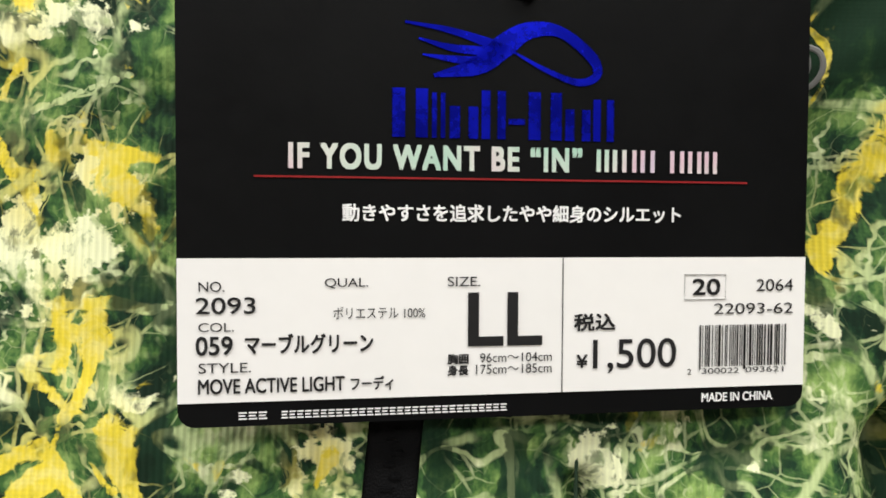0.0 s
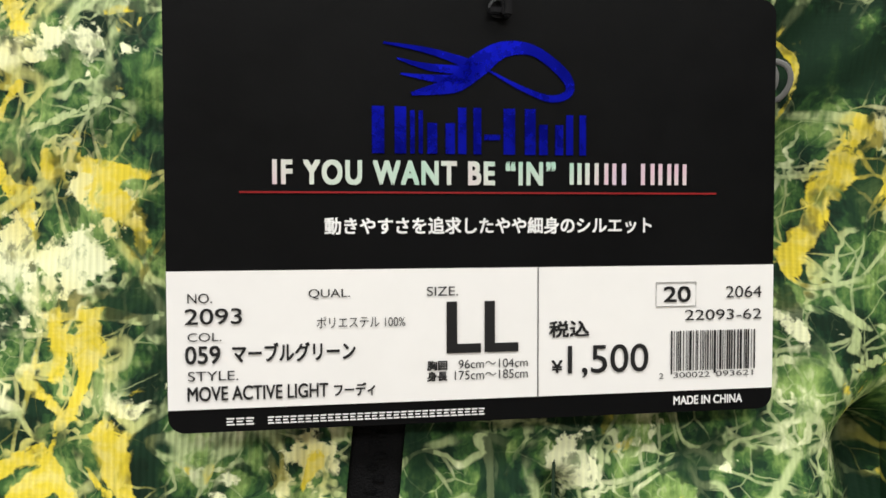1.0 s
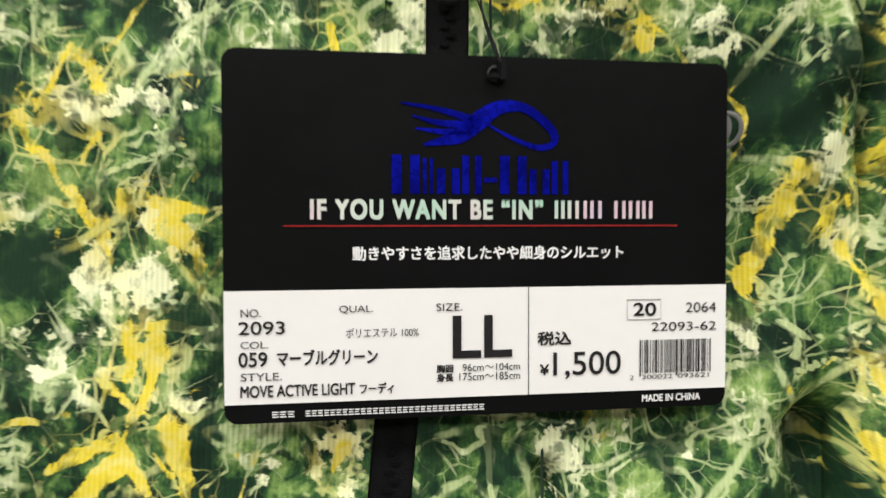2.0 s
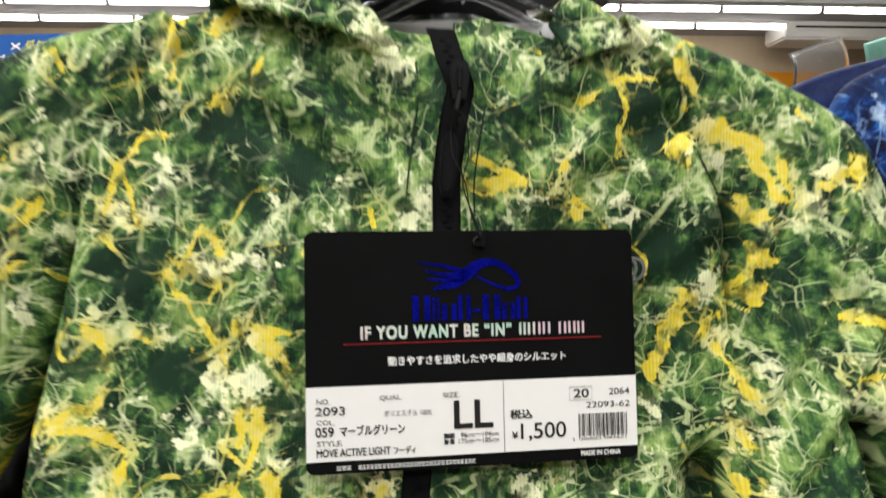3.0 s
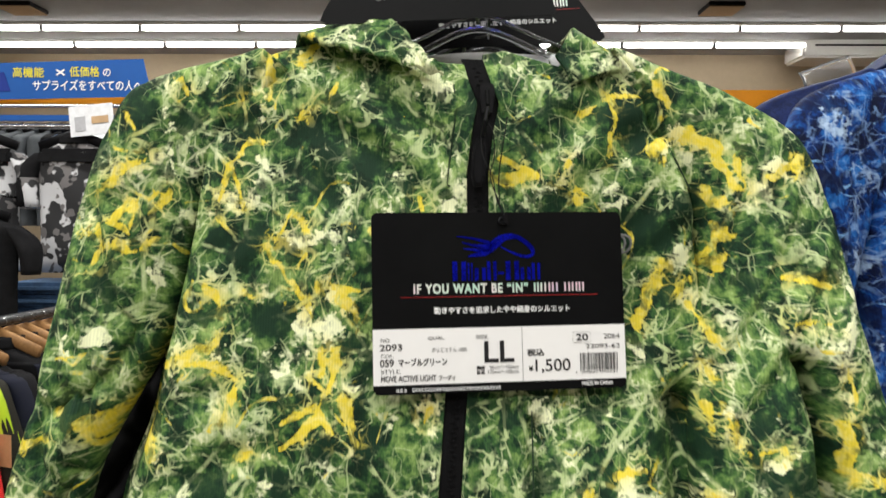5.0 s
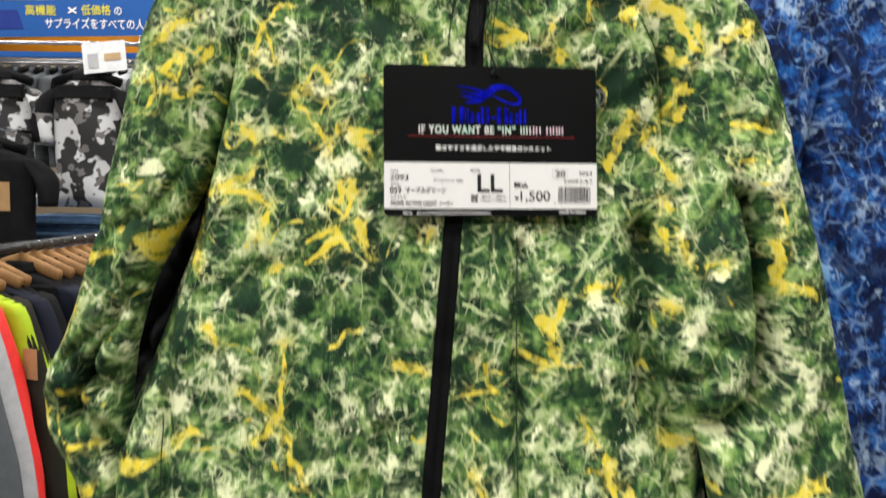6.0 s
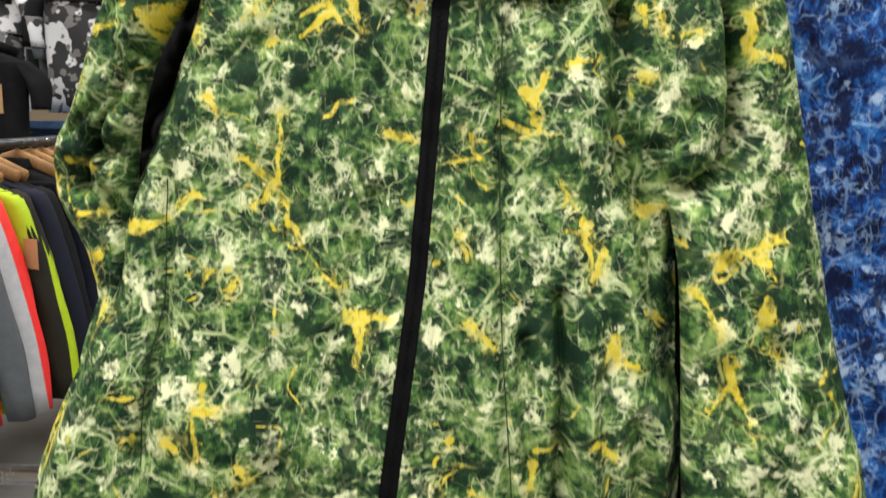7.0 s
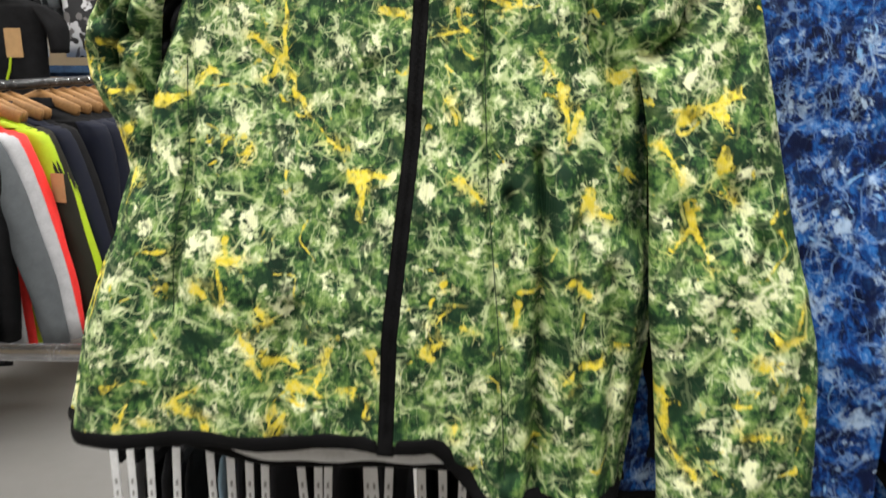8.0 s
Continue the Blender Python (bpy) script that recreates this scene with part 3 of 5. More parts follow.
part("flap", box((-0.7, -0.312, -0.13), (0.7, -0.3, -0.10), 0.004), white_enamel, cooler)

# ---- hoodies ----
FRONT_Z, FRONT_Y = (0.80, 0.88, 1.05, 1.25, 1.45, 1.6, 1.75), (0.112, 0.115, 0.130, 0.178, 0.207, 0.231, 0.236)
ZIP_Z = (0.80, 0.882, 1.0, 1.18, 1.298, 1.42, 1.549, 1.575, 1.605, 1.626, 1.64, 1.662)
ZIP_X = (-0.05, -0.0475, -0.0425, -0.0225, -0.015, -0.0075, 0.0075, 0.007, 0.0105, 0.0145, 0.009, 0.003)
SIDE_L = ((0.80, 0.885, 0.94, 1.0, 1.05, 1.085, 1.124, 1.17, 1.244, 1.264, 1.313, 1.363, 1.418, 1.55, 1.66), (-0.400, -0.394, -0.381, -0.363, -0.345, -0.331, -0.324, -0.312, -0.290, -0.281, -0.262, -0.247, -0.230, -0.208, -0.20))
SIDE_R = ((0.80, 0.83, 0.91, 0.98, 1.25, 1.41, 1.55, 1.66), (0.196, 0.198, 0.206, 0.214, 0.21, 0.195, 0.175, 0.14))
ZIP_HALF = 0.0085


def ease(v, a, b):
    f = np.clip((v - a) / (b - a), 0, 1)
    return f * f * (3 - 2 * f)


def drape(x, z):
    """Depth of the front cloth: its lean, hanging folds and small creases (less is nearer)."""
    y = np.interp(z, FRONT_Z, FRONT_Y)
    y = y + 0.027 * np.exp(-((x - 0.098) / 0.055) ** 2 - ((z - 1.472) / 0.085) ** 2)
    low, right = ease(z, 1.32, 0.95), ease(x, 0.0, 0.09)
    y = y + 0.012 * low * right * np.sin((x - 0.02 * np.sin(z * 9)) * 78 + 0.8)
    y = y + 0.007 * low * (1 - right) * np.sin(x * 44 + 1.0 + 1.4 * np.sin(z * 6))
    y = y + 0.0030 * np.sin(x * 31 + z * 23) * np.sin(z * 27 - x * 12 + 1)
    y = y + 0.004 * np.exp(-((z - 1.40 - 0.5 * (x + 0.22)) / 0.012) ** 2) * ease(x, -0.10, -0.2) + 0.004 * np.exp(-((z - 1.35 - 0.45 * (x + 0.22)) / 0.012) ** 2) * ease(x, -0.08, -0.2)
    y = y + 0.0011 * np.sin(x * 95 + 5 * np.sin(z * 31)) * np.sin(z * 70 + 4 * np.sin(x * 23))
    # diagonal pulls from the collar towards the chest
    pull = ease(z, 1.5, 1.62)
    return y + 0.0028 * pull * np.sin((x * 0.8 + z) * 120) * np.exp(-((x + 0.06) / 0.07) ** 2) + 0.0028 * pull * np.sin((z - x * 0.9) * 115) * np.exp(-((x - 0.085) / 0.05) ** 2)


def groove(x, z, path, deep, wide):
    """A hollow along a line of (x, z) places."""
    gap = np.full(np.shape(x), 9.0)
    for (ax, az), (bx, bz) in zip(path, path[1:]):
        f = np.clip(((x - ax) * (bx - ax) + (z - az) * (bz - az)) / ((bx - ax) ** 2 + (bz - az) ** 2), 0, 1)
        gap = np.minimum(gap, np.hypot(x - ax - f * (bx - ax), z - az - f * (bz - az)))
    return deep * np.exp(-(gap / wide) ** 2)


def front_panel(name, side, cloth, parent, full):
    nu, nv = (190, 460) if full else (84, 230)
    u, v = np.meshgrid(np.linspace(0, 1, nu), np.linspace(0, 1, nv))
    if side < 0:
        top = np.interp(u, (0, 0.45, 0.55, 1), (1.655, 1.672, 1.674, 1.645))
        hem = 0.893 + 0 * u
        edge = SIDE_L
    else:
        top = np.interp(u, (0, 0.12, 0.42, 0.55, 1), (1.664, 1.668, 1.655, 1.672, 1.645))
        hem = 0.893 - 0.058 * ease(u, 0.14, 0.42)
        edge = SIDE_R
    z = top + (hem - top) * v
    zip_x = np.interp(z, ZIP_Z, ZIP_X) + side * ZIP_HALF * 0.9
    x = zip_x + (np.interp(z, *edge) - zip_x) * u
    y = drape(x, z) + 0.05 * ease(u, 0.86, 1.0) ** 2 + 0.02 * ease(z, 1.63, 1.68)
    y = y - 0.0022 * np.exp(-((u - 0.0) / 0.035) ** 2) + 0.0013 * np.exp(-((x - zip_x) * side - 0.013) ** 2 / 2e-6)
    if side > 0:
        y = y + groove(x, z, ((0.100, 1.17), (0.106, 1.095), (0.103, 1.0), (0.098, 0.84)), 0.020, 0.0065) - groove(x, z, ((0.125, 1.15), (0.13, 1.0), (0.128, 0.84)), 0.010, 0.014)
        y = y + groove(x, z, ((0.046, 1.40), (0.047, 1.277), (0.051, 1.136), (0.062, 1.0), (0.07, 0.86)), 0.010, 0.0055) - groove(x, z, ((0.025, 1.15), (0.03, 1.0), (0.033, 0.88)), 0.008, 0.012)
        y = y + groove(x, z, ((0.152, 1.41), (0.152, 1.348), (0.156, 1.28), (0.182, 1.22), (0.195, 1.1)), 0.03, 0.015) + groove(x, z, ((0.166, 1.53), (0.163, 1.48), (0.155, 1.41)), 0.012, 0.016)
        y = y + groove(x, z, ((0.126, 1.655), (0.131, 1.625), (0.136, 1.608), (0.15, 1.614), (0.185, 1.632)), 0.010, 0.006)
        y = y + groove(x, z, ((0.07, 1.13), (0.075, 1.0), (0.08, 0.86)), 0.013, 0.008)
        y = y + groove(x, z, ((0.135, 1.10), (0.145, 0.98), (0.142, 0.84)), 0.012, 0.009) + groove(x, z, ((0.172, 1.06), (0.178, 0.95), (0.172, 0.84)), 0.013, 0.009)
    else:
        y = y + groove(x, z, ((-0.245, 1.33), (-0.240, 1.275), (-0.236, 1.175), (-0.242, 1.12), (-0.258, 1.03)), 0.014, 0.007) + groove(x, z, ((-0.288, 1.24), (-0.286, 1.19), (-0.29, 1.14)), 0.02, 0.008)
        y = y + groove(x, z, ((-0.14, 1.02), (-0.155, 0.96), (-0.15, 0.89)), 0.014, 0.012) + groove(x, z, ((-0.06, 1.25), (-0.085, 1.15), (-0.09, 1.05)), 0.010, 0.010)
    return sheet(name, np.stack([x, y, z], -1), cloth, parent, inked=full)


def back_panel(cloth, parent):
    u, v = np.meshgrid(np.linspace(0, 1, 60), np.linspace(0, 1, 60))
    top = 1.655 + 0.03 * np.sin(u * math.pi)
    z = top + (0.876 - 0.054 * ease(u, 0.0, 0.35) - top) * v
    a, b = np.interp(z, *SIDE_L) + 0.004, np.interp(z, *SIDE_R) - 0.004
    x = a + (b - a) * u
    y = np.interp(z, FRONT_Z, FRONT_Y) + 0.05 + 0.05 * np.sin(u * math.pi) ** 0.6 + 0.004 * np.sin(x * 50 + z * 9)
    return sheet("back_panel", np.stack([x, y, z], -1), cloth, parent)


def sleeve(name, outer, inner, depth, front, cloth, parent, creases, hollows, full):
    """A sleeve from its outer and inner outline (x, z), its thickness and how far its front stands before the body's."""
    n, m = (420, 170) if full else (200, 70)
    o, i = curve_through(outer, n), curve_through(inner, n)
    s = np.linspace(0, 1, n)[:, None]
    w = np.linspace(0, 2 * math.pi, m, endpoint=False)[None, :]
    mid, half = (o + i) / 2, (o - i) / 2
    c, e = np.cos(w), np.sin(w)
    shape = np.sign(c) * np.abs(c) ** 0.85
    x = mid[:, :1] + half[:, :1] * shape
    z = mid[:, 1:] + half[:, 1:] * shape
    thick = np.interp(s, *depth)
    y = np.interp(mid[:, 1:], FRONT_Z, FRONT_Y) - np.interp(s, *front) + thick - thick * np.sign(e) * np.abs(e) ** 0.75
    face = np.clip(e, 0, 1)
    for at, slant, size, width in creases:
        d = (s - at) + slant * shape * 0.06
        y = y + size * np.exp(-(d / width) ** 2) * face * (0.55 + 0.45 * np.sin(3.0 * shape + at * 20))
    for path, deep, wide in hollows:
        y = y + groove(x, z, path, deep, wide) * face
        # the cloth beside the hollow rolls over it
        line = np.array(sorted((b, a) for a, b in path))
        off = x - np.interp(z, line[:, 0], line[:, 1])
        within = ease(z, line[0, 0] - 0.012, line[0, 0]) * ease(z, line[-1, 0] + 0.012, line[-1, 0])
        x = x + 0.85 * wide * np.exp(-((off + 1.1 * wide) / wide) ** 2) * face * within
    y = y + 0.0035 * face * np.sin(s * 46 + 4 * shape + 2 * np.sin(s * 17)) * (0.4 + s) + 0.0012 * face * np.sin(s * 130 + 9 * shape)
    return sheet(name, np.stack([x, y, z], -1), cloth, parent, closed=True, inked=full)


def hood(cloth, parent):
    """The hood lies turned back: a wide lapel on one side, a narrow fold on the other, joined behind the neck."""
    upper = curve_through(((-0.022, 0.228, 1.652), (-0.032, 0.230, 1.661), (-0.044, 0.236, 1.676), (-0.056, 0.244, 1.688), (-0.076, 0.254, 1.694), (-0.094, 0.268, 1.690), (-0.10, 0.33, 1.688), (-0.02, 0.36, 1.676), (0.05, 0.34, 1.68), (0.074, 0.29, 1.685), (0.078, 0.252, 1.684), (0.063, 0.238, 1.662)), 110)
    lower = curve_through(((-0.018, 0.226, 1.645), (-0.033, 0.221, 1.648), (-0.052, 0.221, 1.654), (-0.072, 0.222, 1.660), (-0.095, 0.228, 1.666), (-0.124, 0.244, 1.674), (-0.135, 0.34, 1.655), (-0.03, 0.40, 1.63), (0.07, 0.38, 1.65), (0.122, 0.3, 1.658), (0.116, 0.243, 1.652), (0.072, 0.227, 1.641)), 110)
    v = np.linspace(0, 1, 26)[None, :, None]
    s = np.linspace(0, 1, 110)[:, None]
    grid = upper[:, None] * (1 - v) + lower[:, None] * v
    roll = np.sin(np.linspace(0, 1, 26) * math.pi)[None, :]
    grid[:, :, 1] -= 0.004 * roll * np.cos(s * 5.2) + 0.002 * np.sin(s * 60 + v[..., 0] * 7)
    grid[:, :, 2] += 0.002 * roll + 0.0012 * np.sin(s * 75)
    return sheet("hood", grid, cloth, parent, "hood turned back over the shoulders", thick=0.003)


def on_front(points, lift=0.001):
    return [(x, float(drape(np.float64(x), np.float64(z)) + 0.02 * ease(np.float64(z), 1.63, 1.68)) - lift, z) for x, z in points]


def seam(name, points, parent, count=60, radius=0.0006):
    return part(name, tube(on_front(curve_through(points, count), 0.0001), radius, 5), seam_thread, parent)


def zipper(parent):
    """Black tape, two rows of moulded teeth, slider with a long pull."""
    zs = np.linspace(1.66, 0.881, 200)
    xs = np.interp(zs, ZIP_Z, ZIP_X)
    f = np.linspace(-1, 1, 9)
    x = xs[:, None] + f[None, :] * ZIP_HALF
    z = np.repeat(zs[:, None], 9, 1)
    y = drape(x, z) + 0.02 * ease(z, 1.63, 1.68) - 0.0012 - 0.0010 * np.cos(f * 1.5)[None, :] * (1 - 0.5 * (np.abs(f) < 0.3))[None, :]
    tape = sheet("zip_tape", np.stack([x, y, z], -1), tape_cloth, parent, "black zip tape with moulded teeth", inked=False, thick=0.001)
    cut = bpy.data.meshes.new("zip_tooth")
    bm = add_box(bmesh.new(), (-0.0018, -0.0011, -0.0009), (0.0018, 0.0011, 0.0009), 0.0004)
    bm.to_mesh(cut)
    bm.free()
    cut.materials.append(tape_cloth)
    rows = np.arange(1.652, 0.90, -0.0031)
    for i, h in enumerate(rows):
        zx = float(np.interp(h, ZIP_Z, ZIP_X))
        tooth = new("zip_tooth", cut)
        tooth.parent = tape
        side = 0.0011 if i % 2 else -0.0011
        tooth.matrix_basis = pose(zx + side, float(drape(np.float64(zx), np.float64(h)) + 0.02 * ease(np.float64(h), 1.63, 1.68)) - 0.0019, h)
    at = lambda h, lift: Vector((float(np.interp(h, ZIP_Z, ZIP_X)), float(drape(np.float64(0.01), np.float64(h))) - lift, h))
    m = Matrix.Translation(at(1.628, 0.007)) @ pose(0, 0, 0, -7, 0, 0)
    bm = plate([(-0.0045, 0.012), (0.0045, 0.012), (0.0055, 0.004), (0.0035, -0.010), (-0.0035, -0.010), (-0.0055, 0.004)], 0.004, m)
    bmesh.ops.bevel(bm, geom=list(bm.edges), offset=0.0008, segments=2, affect="EDGES")
    add_tube(bm, [m @ Vector(p) for p in ((0, 0, 0.008), (0, -0.004, 0.006), (0, -0.004, -0.004), (0, 0, -0.006))], 0.0012, 6)
    part("slider", bm, black_plastic, parent, "black zip slider")
    m = Matrix.Translation(at(1.585, 0.009)) @ pose(0, 0, 0, -6, 4, 0)
    bm = plate([(-0.003, 0.016), (0.003, 0.016), (0.0052, 0.008), (0.0052, -0.010), (0.003, -0.019), (-0.003, -0.019), (-0.0052, -0.010), (-0.0052, 0.008)], 0.0026, m)
    bmesh.ops.bevel(bm, geom=list(bm.edges), offset=0.0007, segments=2, affect="EDGES")
    pull = part("zip_pull", bm, black_plastic, parent, "long moulded black pull")
    rim = [m @ Vector((x, -0.0004, z)) for x, z in ((-0.002, 0.013), (0.002, 0.013), (0.0037, 0.007), (0.0037, -0.009), (0.002, -0.0165), (-0.002, -0.0165), (-0.0037, -0.009), (-0.0037, 0.007))]
    part("pull_rim", tube(rim, 0.0004, 5, True), black_plastic, pull)
    part("pull_link", tube([at(1.622, 0.012), at(1.612, 0.013), at(1.602, 0.011)], 0.0016, 6), black_plastic, parent)


OUT_L = ((-0.150, 1.667), (-0.175, 1.660), (-0.207, 1.653), (-0.233, 1.645), (-0.251, 1.634), (-0.263, 1.609), (-0.273, 1.58), (-0.282, 1.54), (-0.291, 1.487), (-0.301, 1.43), (-0.309, 1.39), (-0.325, 1.335), (-0.343, 1.295), (-0.351, 1.262), (-0.343, 1.225), (-0.325, 1.185), (-0.316, 1.14), (-0.305, 1.09))
IN_L = ((-0.13, 1.652), (-0.16, 1.61), (-0.185, 1.57), (-0.20, 1.53), (-0.21, 1.49), (-0.222, 1.45), (-0.240, 1.415), (-0.264, 1.37), (-0.274, 1.335), (-0.281, 1.295), (-0.286, 1.245), (-0.275, 1.17), (-0.25, 1.09))
OUT_R = ((0.105, 1.668), (0.15, 1.651), (0.19, 1.636), (0.235, 1.610), (0.252, 1.583), (0.260, 1.548), (0.266, 1.51), (0.270, 1.47), (0.285, 1.405), (0.298, 1.33), (0.314, 1.24), (0.328, 1.15), (0.338, 1.09), (0.350, 1.03), (0.358, 0.99), (0.360, 0.91), (0.360, 0.80))
IN_R = ((0.11, 1.652), (0.125, 1.62), (0.148, 1.58), (0.163, 1.54), (0.169, 1.49), (0.168, 1.45), (0.160, 1.41), (0.157, 1.36), (0.160, 1.315), (0.185, 1.275), (0.199, 1.215), (0.203, 1.14), (0.205, 1.03), (0.211, 0.97), (0.217, 0.88), (0.221, 0.80))


def hoodie(label, cloth, group="", full=True):
    top = thing("hoodie", label, "hoodie", group)
    front_panel("front_panel", -1, cloth, top, full)
    front_panel("front_panel", 1, cloth, top, full)
    back_panel(cloth, top)
    sleeve("sleeve", OUT_L, IN_L, ((0, 0.3, 0.7, 1), (0.012, 0.034, 0.036, 0.02)), ((0, 0.15, 0.5, 0.72, 1), (0.0, 0.002, 0.010, 0.006, -0.05)), cloth, top,
           ((0.60, 1.0, 0.010, 0.014), (0.66, -1.2, 0.009, 0.012), (0.74, 0.8, 0.014, 0.016), (0.80, -0.9, 0.012, 0.014), (0.48, 1.6, 0.006, 0.02), (0.3, -2, 0.005, 0.02)),
           ((((-0.272, 1.365), (-0.30, 1.316), (-0.318, 1.28), (-0.325, 1.255)), 0.022, 0.009), (((-0.30, 1.24), (-0.29, 1.20), (-0.285, 1.15)), 0.012, 0.008), (((-0.23, 1.47), (-0.255, 1.43), (-0.285, 1.41)), 0.008, 0.01)), full)
    sleeve("sleeve", OUT_R, IN_R, ((0, 0.25, 0.6, 1), (0.012, 0.034, 0.034, 0.03)), ((0, 0.15, 0.28, 0.36, 0.45, 1), (0.0, 0.0, 0.004, 0.012, 0.024, 0.042)), cloth, top,
           ((0.555, -1.0, 0.006, 0.014), (0.66, 1.5, 0.007, 0.02), (0.3, -2, 0.005, 0.02), (0.8, -1.0, 0.006, 0.03)),
           ((((0.226, 1.44), (0.235, 1.362), (0.235, 1.311), (0.224, 1.281), (0.204, 1.26), (0.185, 1.262)), 0.052, 0.011), (((0.205, 1.33), (0.19, 1.30), (0.165, 1.29)), 0.010, 0.007), (((0.235, 1.20), (0.26, 1.15), (0.30, 1.09)), 0.012, 0.010), (((0.23, 1.12), (0.235, 1.0)), 0.008, 0.01)), full)
    hood(cloth, top)
    for side, edge in ((-1, SIDE_L), (1, SIDE_R)):
        hem = []
        for u in np.linspace(0, 1, 60):
            z = 0.890 - (0.058 * float(ease(np.float64(u), 0.14, 0.42)) if side > 0 else 0.0)
            zx = float(np.interp(z, ZIP_Z, ZIP_X)) + side * ZIP_HALF * 0.95
            x = zx + (float(np.interp(z, *edge)) - zx) * u
            hem.append((x, float(drape(np.float64(x), np.float64(z))) + 0.05 * float(ease(np.float64(u), 0.86, 1.0)) ** 2, z))
        part("hem_binding", tube(hem, 0.0085, 10, flat=0.32), binding_cloth, top, "black elastic hem binding", True)
    back = [(x, 0.165 + 0.05 * math.sin((x + 0.36) / 0.56 * math.pi) ** 0.6, 0.874 - 0.054 * float(ease(np.float64((x + 0.36) / 0.56), 0.0, 0.35))) for x in np.linspace(-0.355, 0.195, 50)]
    part("hem_binding", tube(back, 0.012, 10, flat=0.3), binding_cloth, top, "black elastic hem binding", True)
    if full:
        u, v = np.meshgrid(np.linspace(0, 1, 40), np.linspace(0, 1, 14))
        x, z = -0.345 + 0.53 * u, 0.95 - (0.076 + 0.054 * ease(u, 0.0, 0.35)) * v
        part_y = 0.115 + 0.045 + 0.046 * np.sin(u * math.pi) ** 0.6 + 0.003 * np.sin(u * 40)
        sheet("lining", np.stack([x, part_y, z], -1), lining_cloth, top, "pale grey mesh lining", inked=False)
        u, v = np.meshgrid(np.linspace(0, 1, 20), np.linspace(0, 1, 8))
        x = -0.055 + 0.125 * u
        sheet("neck_lining", np.stack([x, 0.262 + 0.03 * np.sin(u * math.pi), 1.672 - 0.004 * np.cos(u * 6) - 0.05 * v], -1), lining_cloth, top, "pale lining inside the collar", inked=False)
        zipper(top)
        seam("seam", ((0.045, 1.42), (0.046, 1.277), (0.051, 1.136), (0.062, 1.0), (0.07, 0.86)), top)
        seam("seam", ((-0.240, 1.262), (-0.236, 1.175), (-0.240, 1.142), (-0.25, 1.09), (-0.262, 0.9)), top)
        seam("seam", ((0.017, 1.569), (0.045, 1.568), (0.08, 1.573), (0.11, 1.582), (0.138, 1.592)), top)
        seam("seam", ((0.06, 1.66), (0.066, 1.62), (0.058, 1.592), (0.052, 1.571)), top)
        seam("seam", ((-0.10, 1.66), (-0.085, 1.62), (-0.06, 1.585), (-0.03, 1.57), (-0.003, 1.566)), top)
        seam("seam", ((-0.012, 1.655), (-0.009, 1.62), (-0.014, 1.575), (-0.020, 1.5), (-0.028, 1.42)), top)
        seam("seam", ((0.026, 1.65), (0.029, 1.62), (0.024, 1.575)), top)
        seam("seam", ((0.141, 1.601), (0.150, 1.583), (0.158, 1.565)), top)
        for x0 in (0.1065, 0.1105):
            part("chest_print", tube(on_front(curve_through(((x0, 1.533), (x0 + 0.006, 1.531), (x0 + 0.0075, 1.526), (x0 + 0.005, 1.521), (x0, 1.519)), 14), 0.001), 0.0009, 6, flat=0.3), logo_grey, top, "grey reflective chest print")
    return top


green_hoodie = hoodie("green marble-print polyester zip hoodie with yellow splashes on a hanger", green_print)
blue_hoodie = hoodie("blue marble-print zip hoodie hanging beside the green one", blue_print, "blue hoodies", full=False)
blue_hoodie.matrix_basis = pose(0.515, 0.065, -0.237, 0, 0, -4) @ Matrix.Diagonal((1, 1, 1.15, 1))
navy_hoodie = hoodie("dark navy zip hoodie hanging behind the blue one", navy_cloth, "blue hoodies", full=False)
navy_hoodie.matrix_basis = pose(0.505, 0.155, -0.229, 0, 0, -6) @ Matrix.Diagonal((1, 1, 1.15, 1))
# the black colour of this rear hoodie stands for shade in the gaps
dark_hoodie = hoodie("zip hoodie hanging behind the green one, coloured black for the shaded gap", black_cloth, "", full=False)
dark_hoodie.matrix_basis = Matrix.Translation((0.0, 0.13, 0.09)) @ Matrix.Diagonal((1.0, 0.9, 0.93, 1))

# ---- the price tag ----
TAG = pose(0.0211, 0.2129, 1.5481, -6.21, -0.61, 8.28)
price_tag = thing("price_tag", "black and white printed card price tag hanging from the zip", "price tag")
card = part("card", plate(rounded(-0.088, -0.1229, 0.088, 0.0, 0.0045), 0.0006, TAG), card_black, price_tag, "black coated card")
field = part("label_field", plate([(-0.0879, -0.1165), (0.0879, -0.1165), (0.0879, -0.0791), (-0.0879, -0.0791)], 0.0002, TAG @ pose(0, -0.0003, 0)), card_white, price_tag, "white printed field")


def bar(name, x0, x1, base, top, material, parent, turn, y=-0.0005):
    bm = bmesh.new()
    bm.faces.new([bm.verts.new(turn @ Vector(p)) for p in ((x0, y, base), (x1, y, base), (x1, y, top), (x0, y, top))])
    return part(name, bm, material, parent)


def bars(name, x0, x1, base, top, count, fill, material, parent, turn, y=-0.0005):
    """Plain bars, one for each sign of writing."""
    step = (x1 - x0) / count
    for i in range(count):
        bar(name, x0 + i * step, x0 + (i + fill) * step, base, top, material, parent, turn, y)


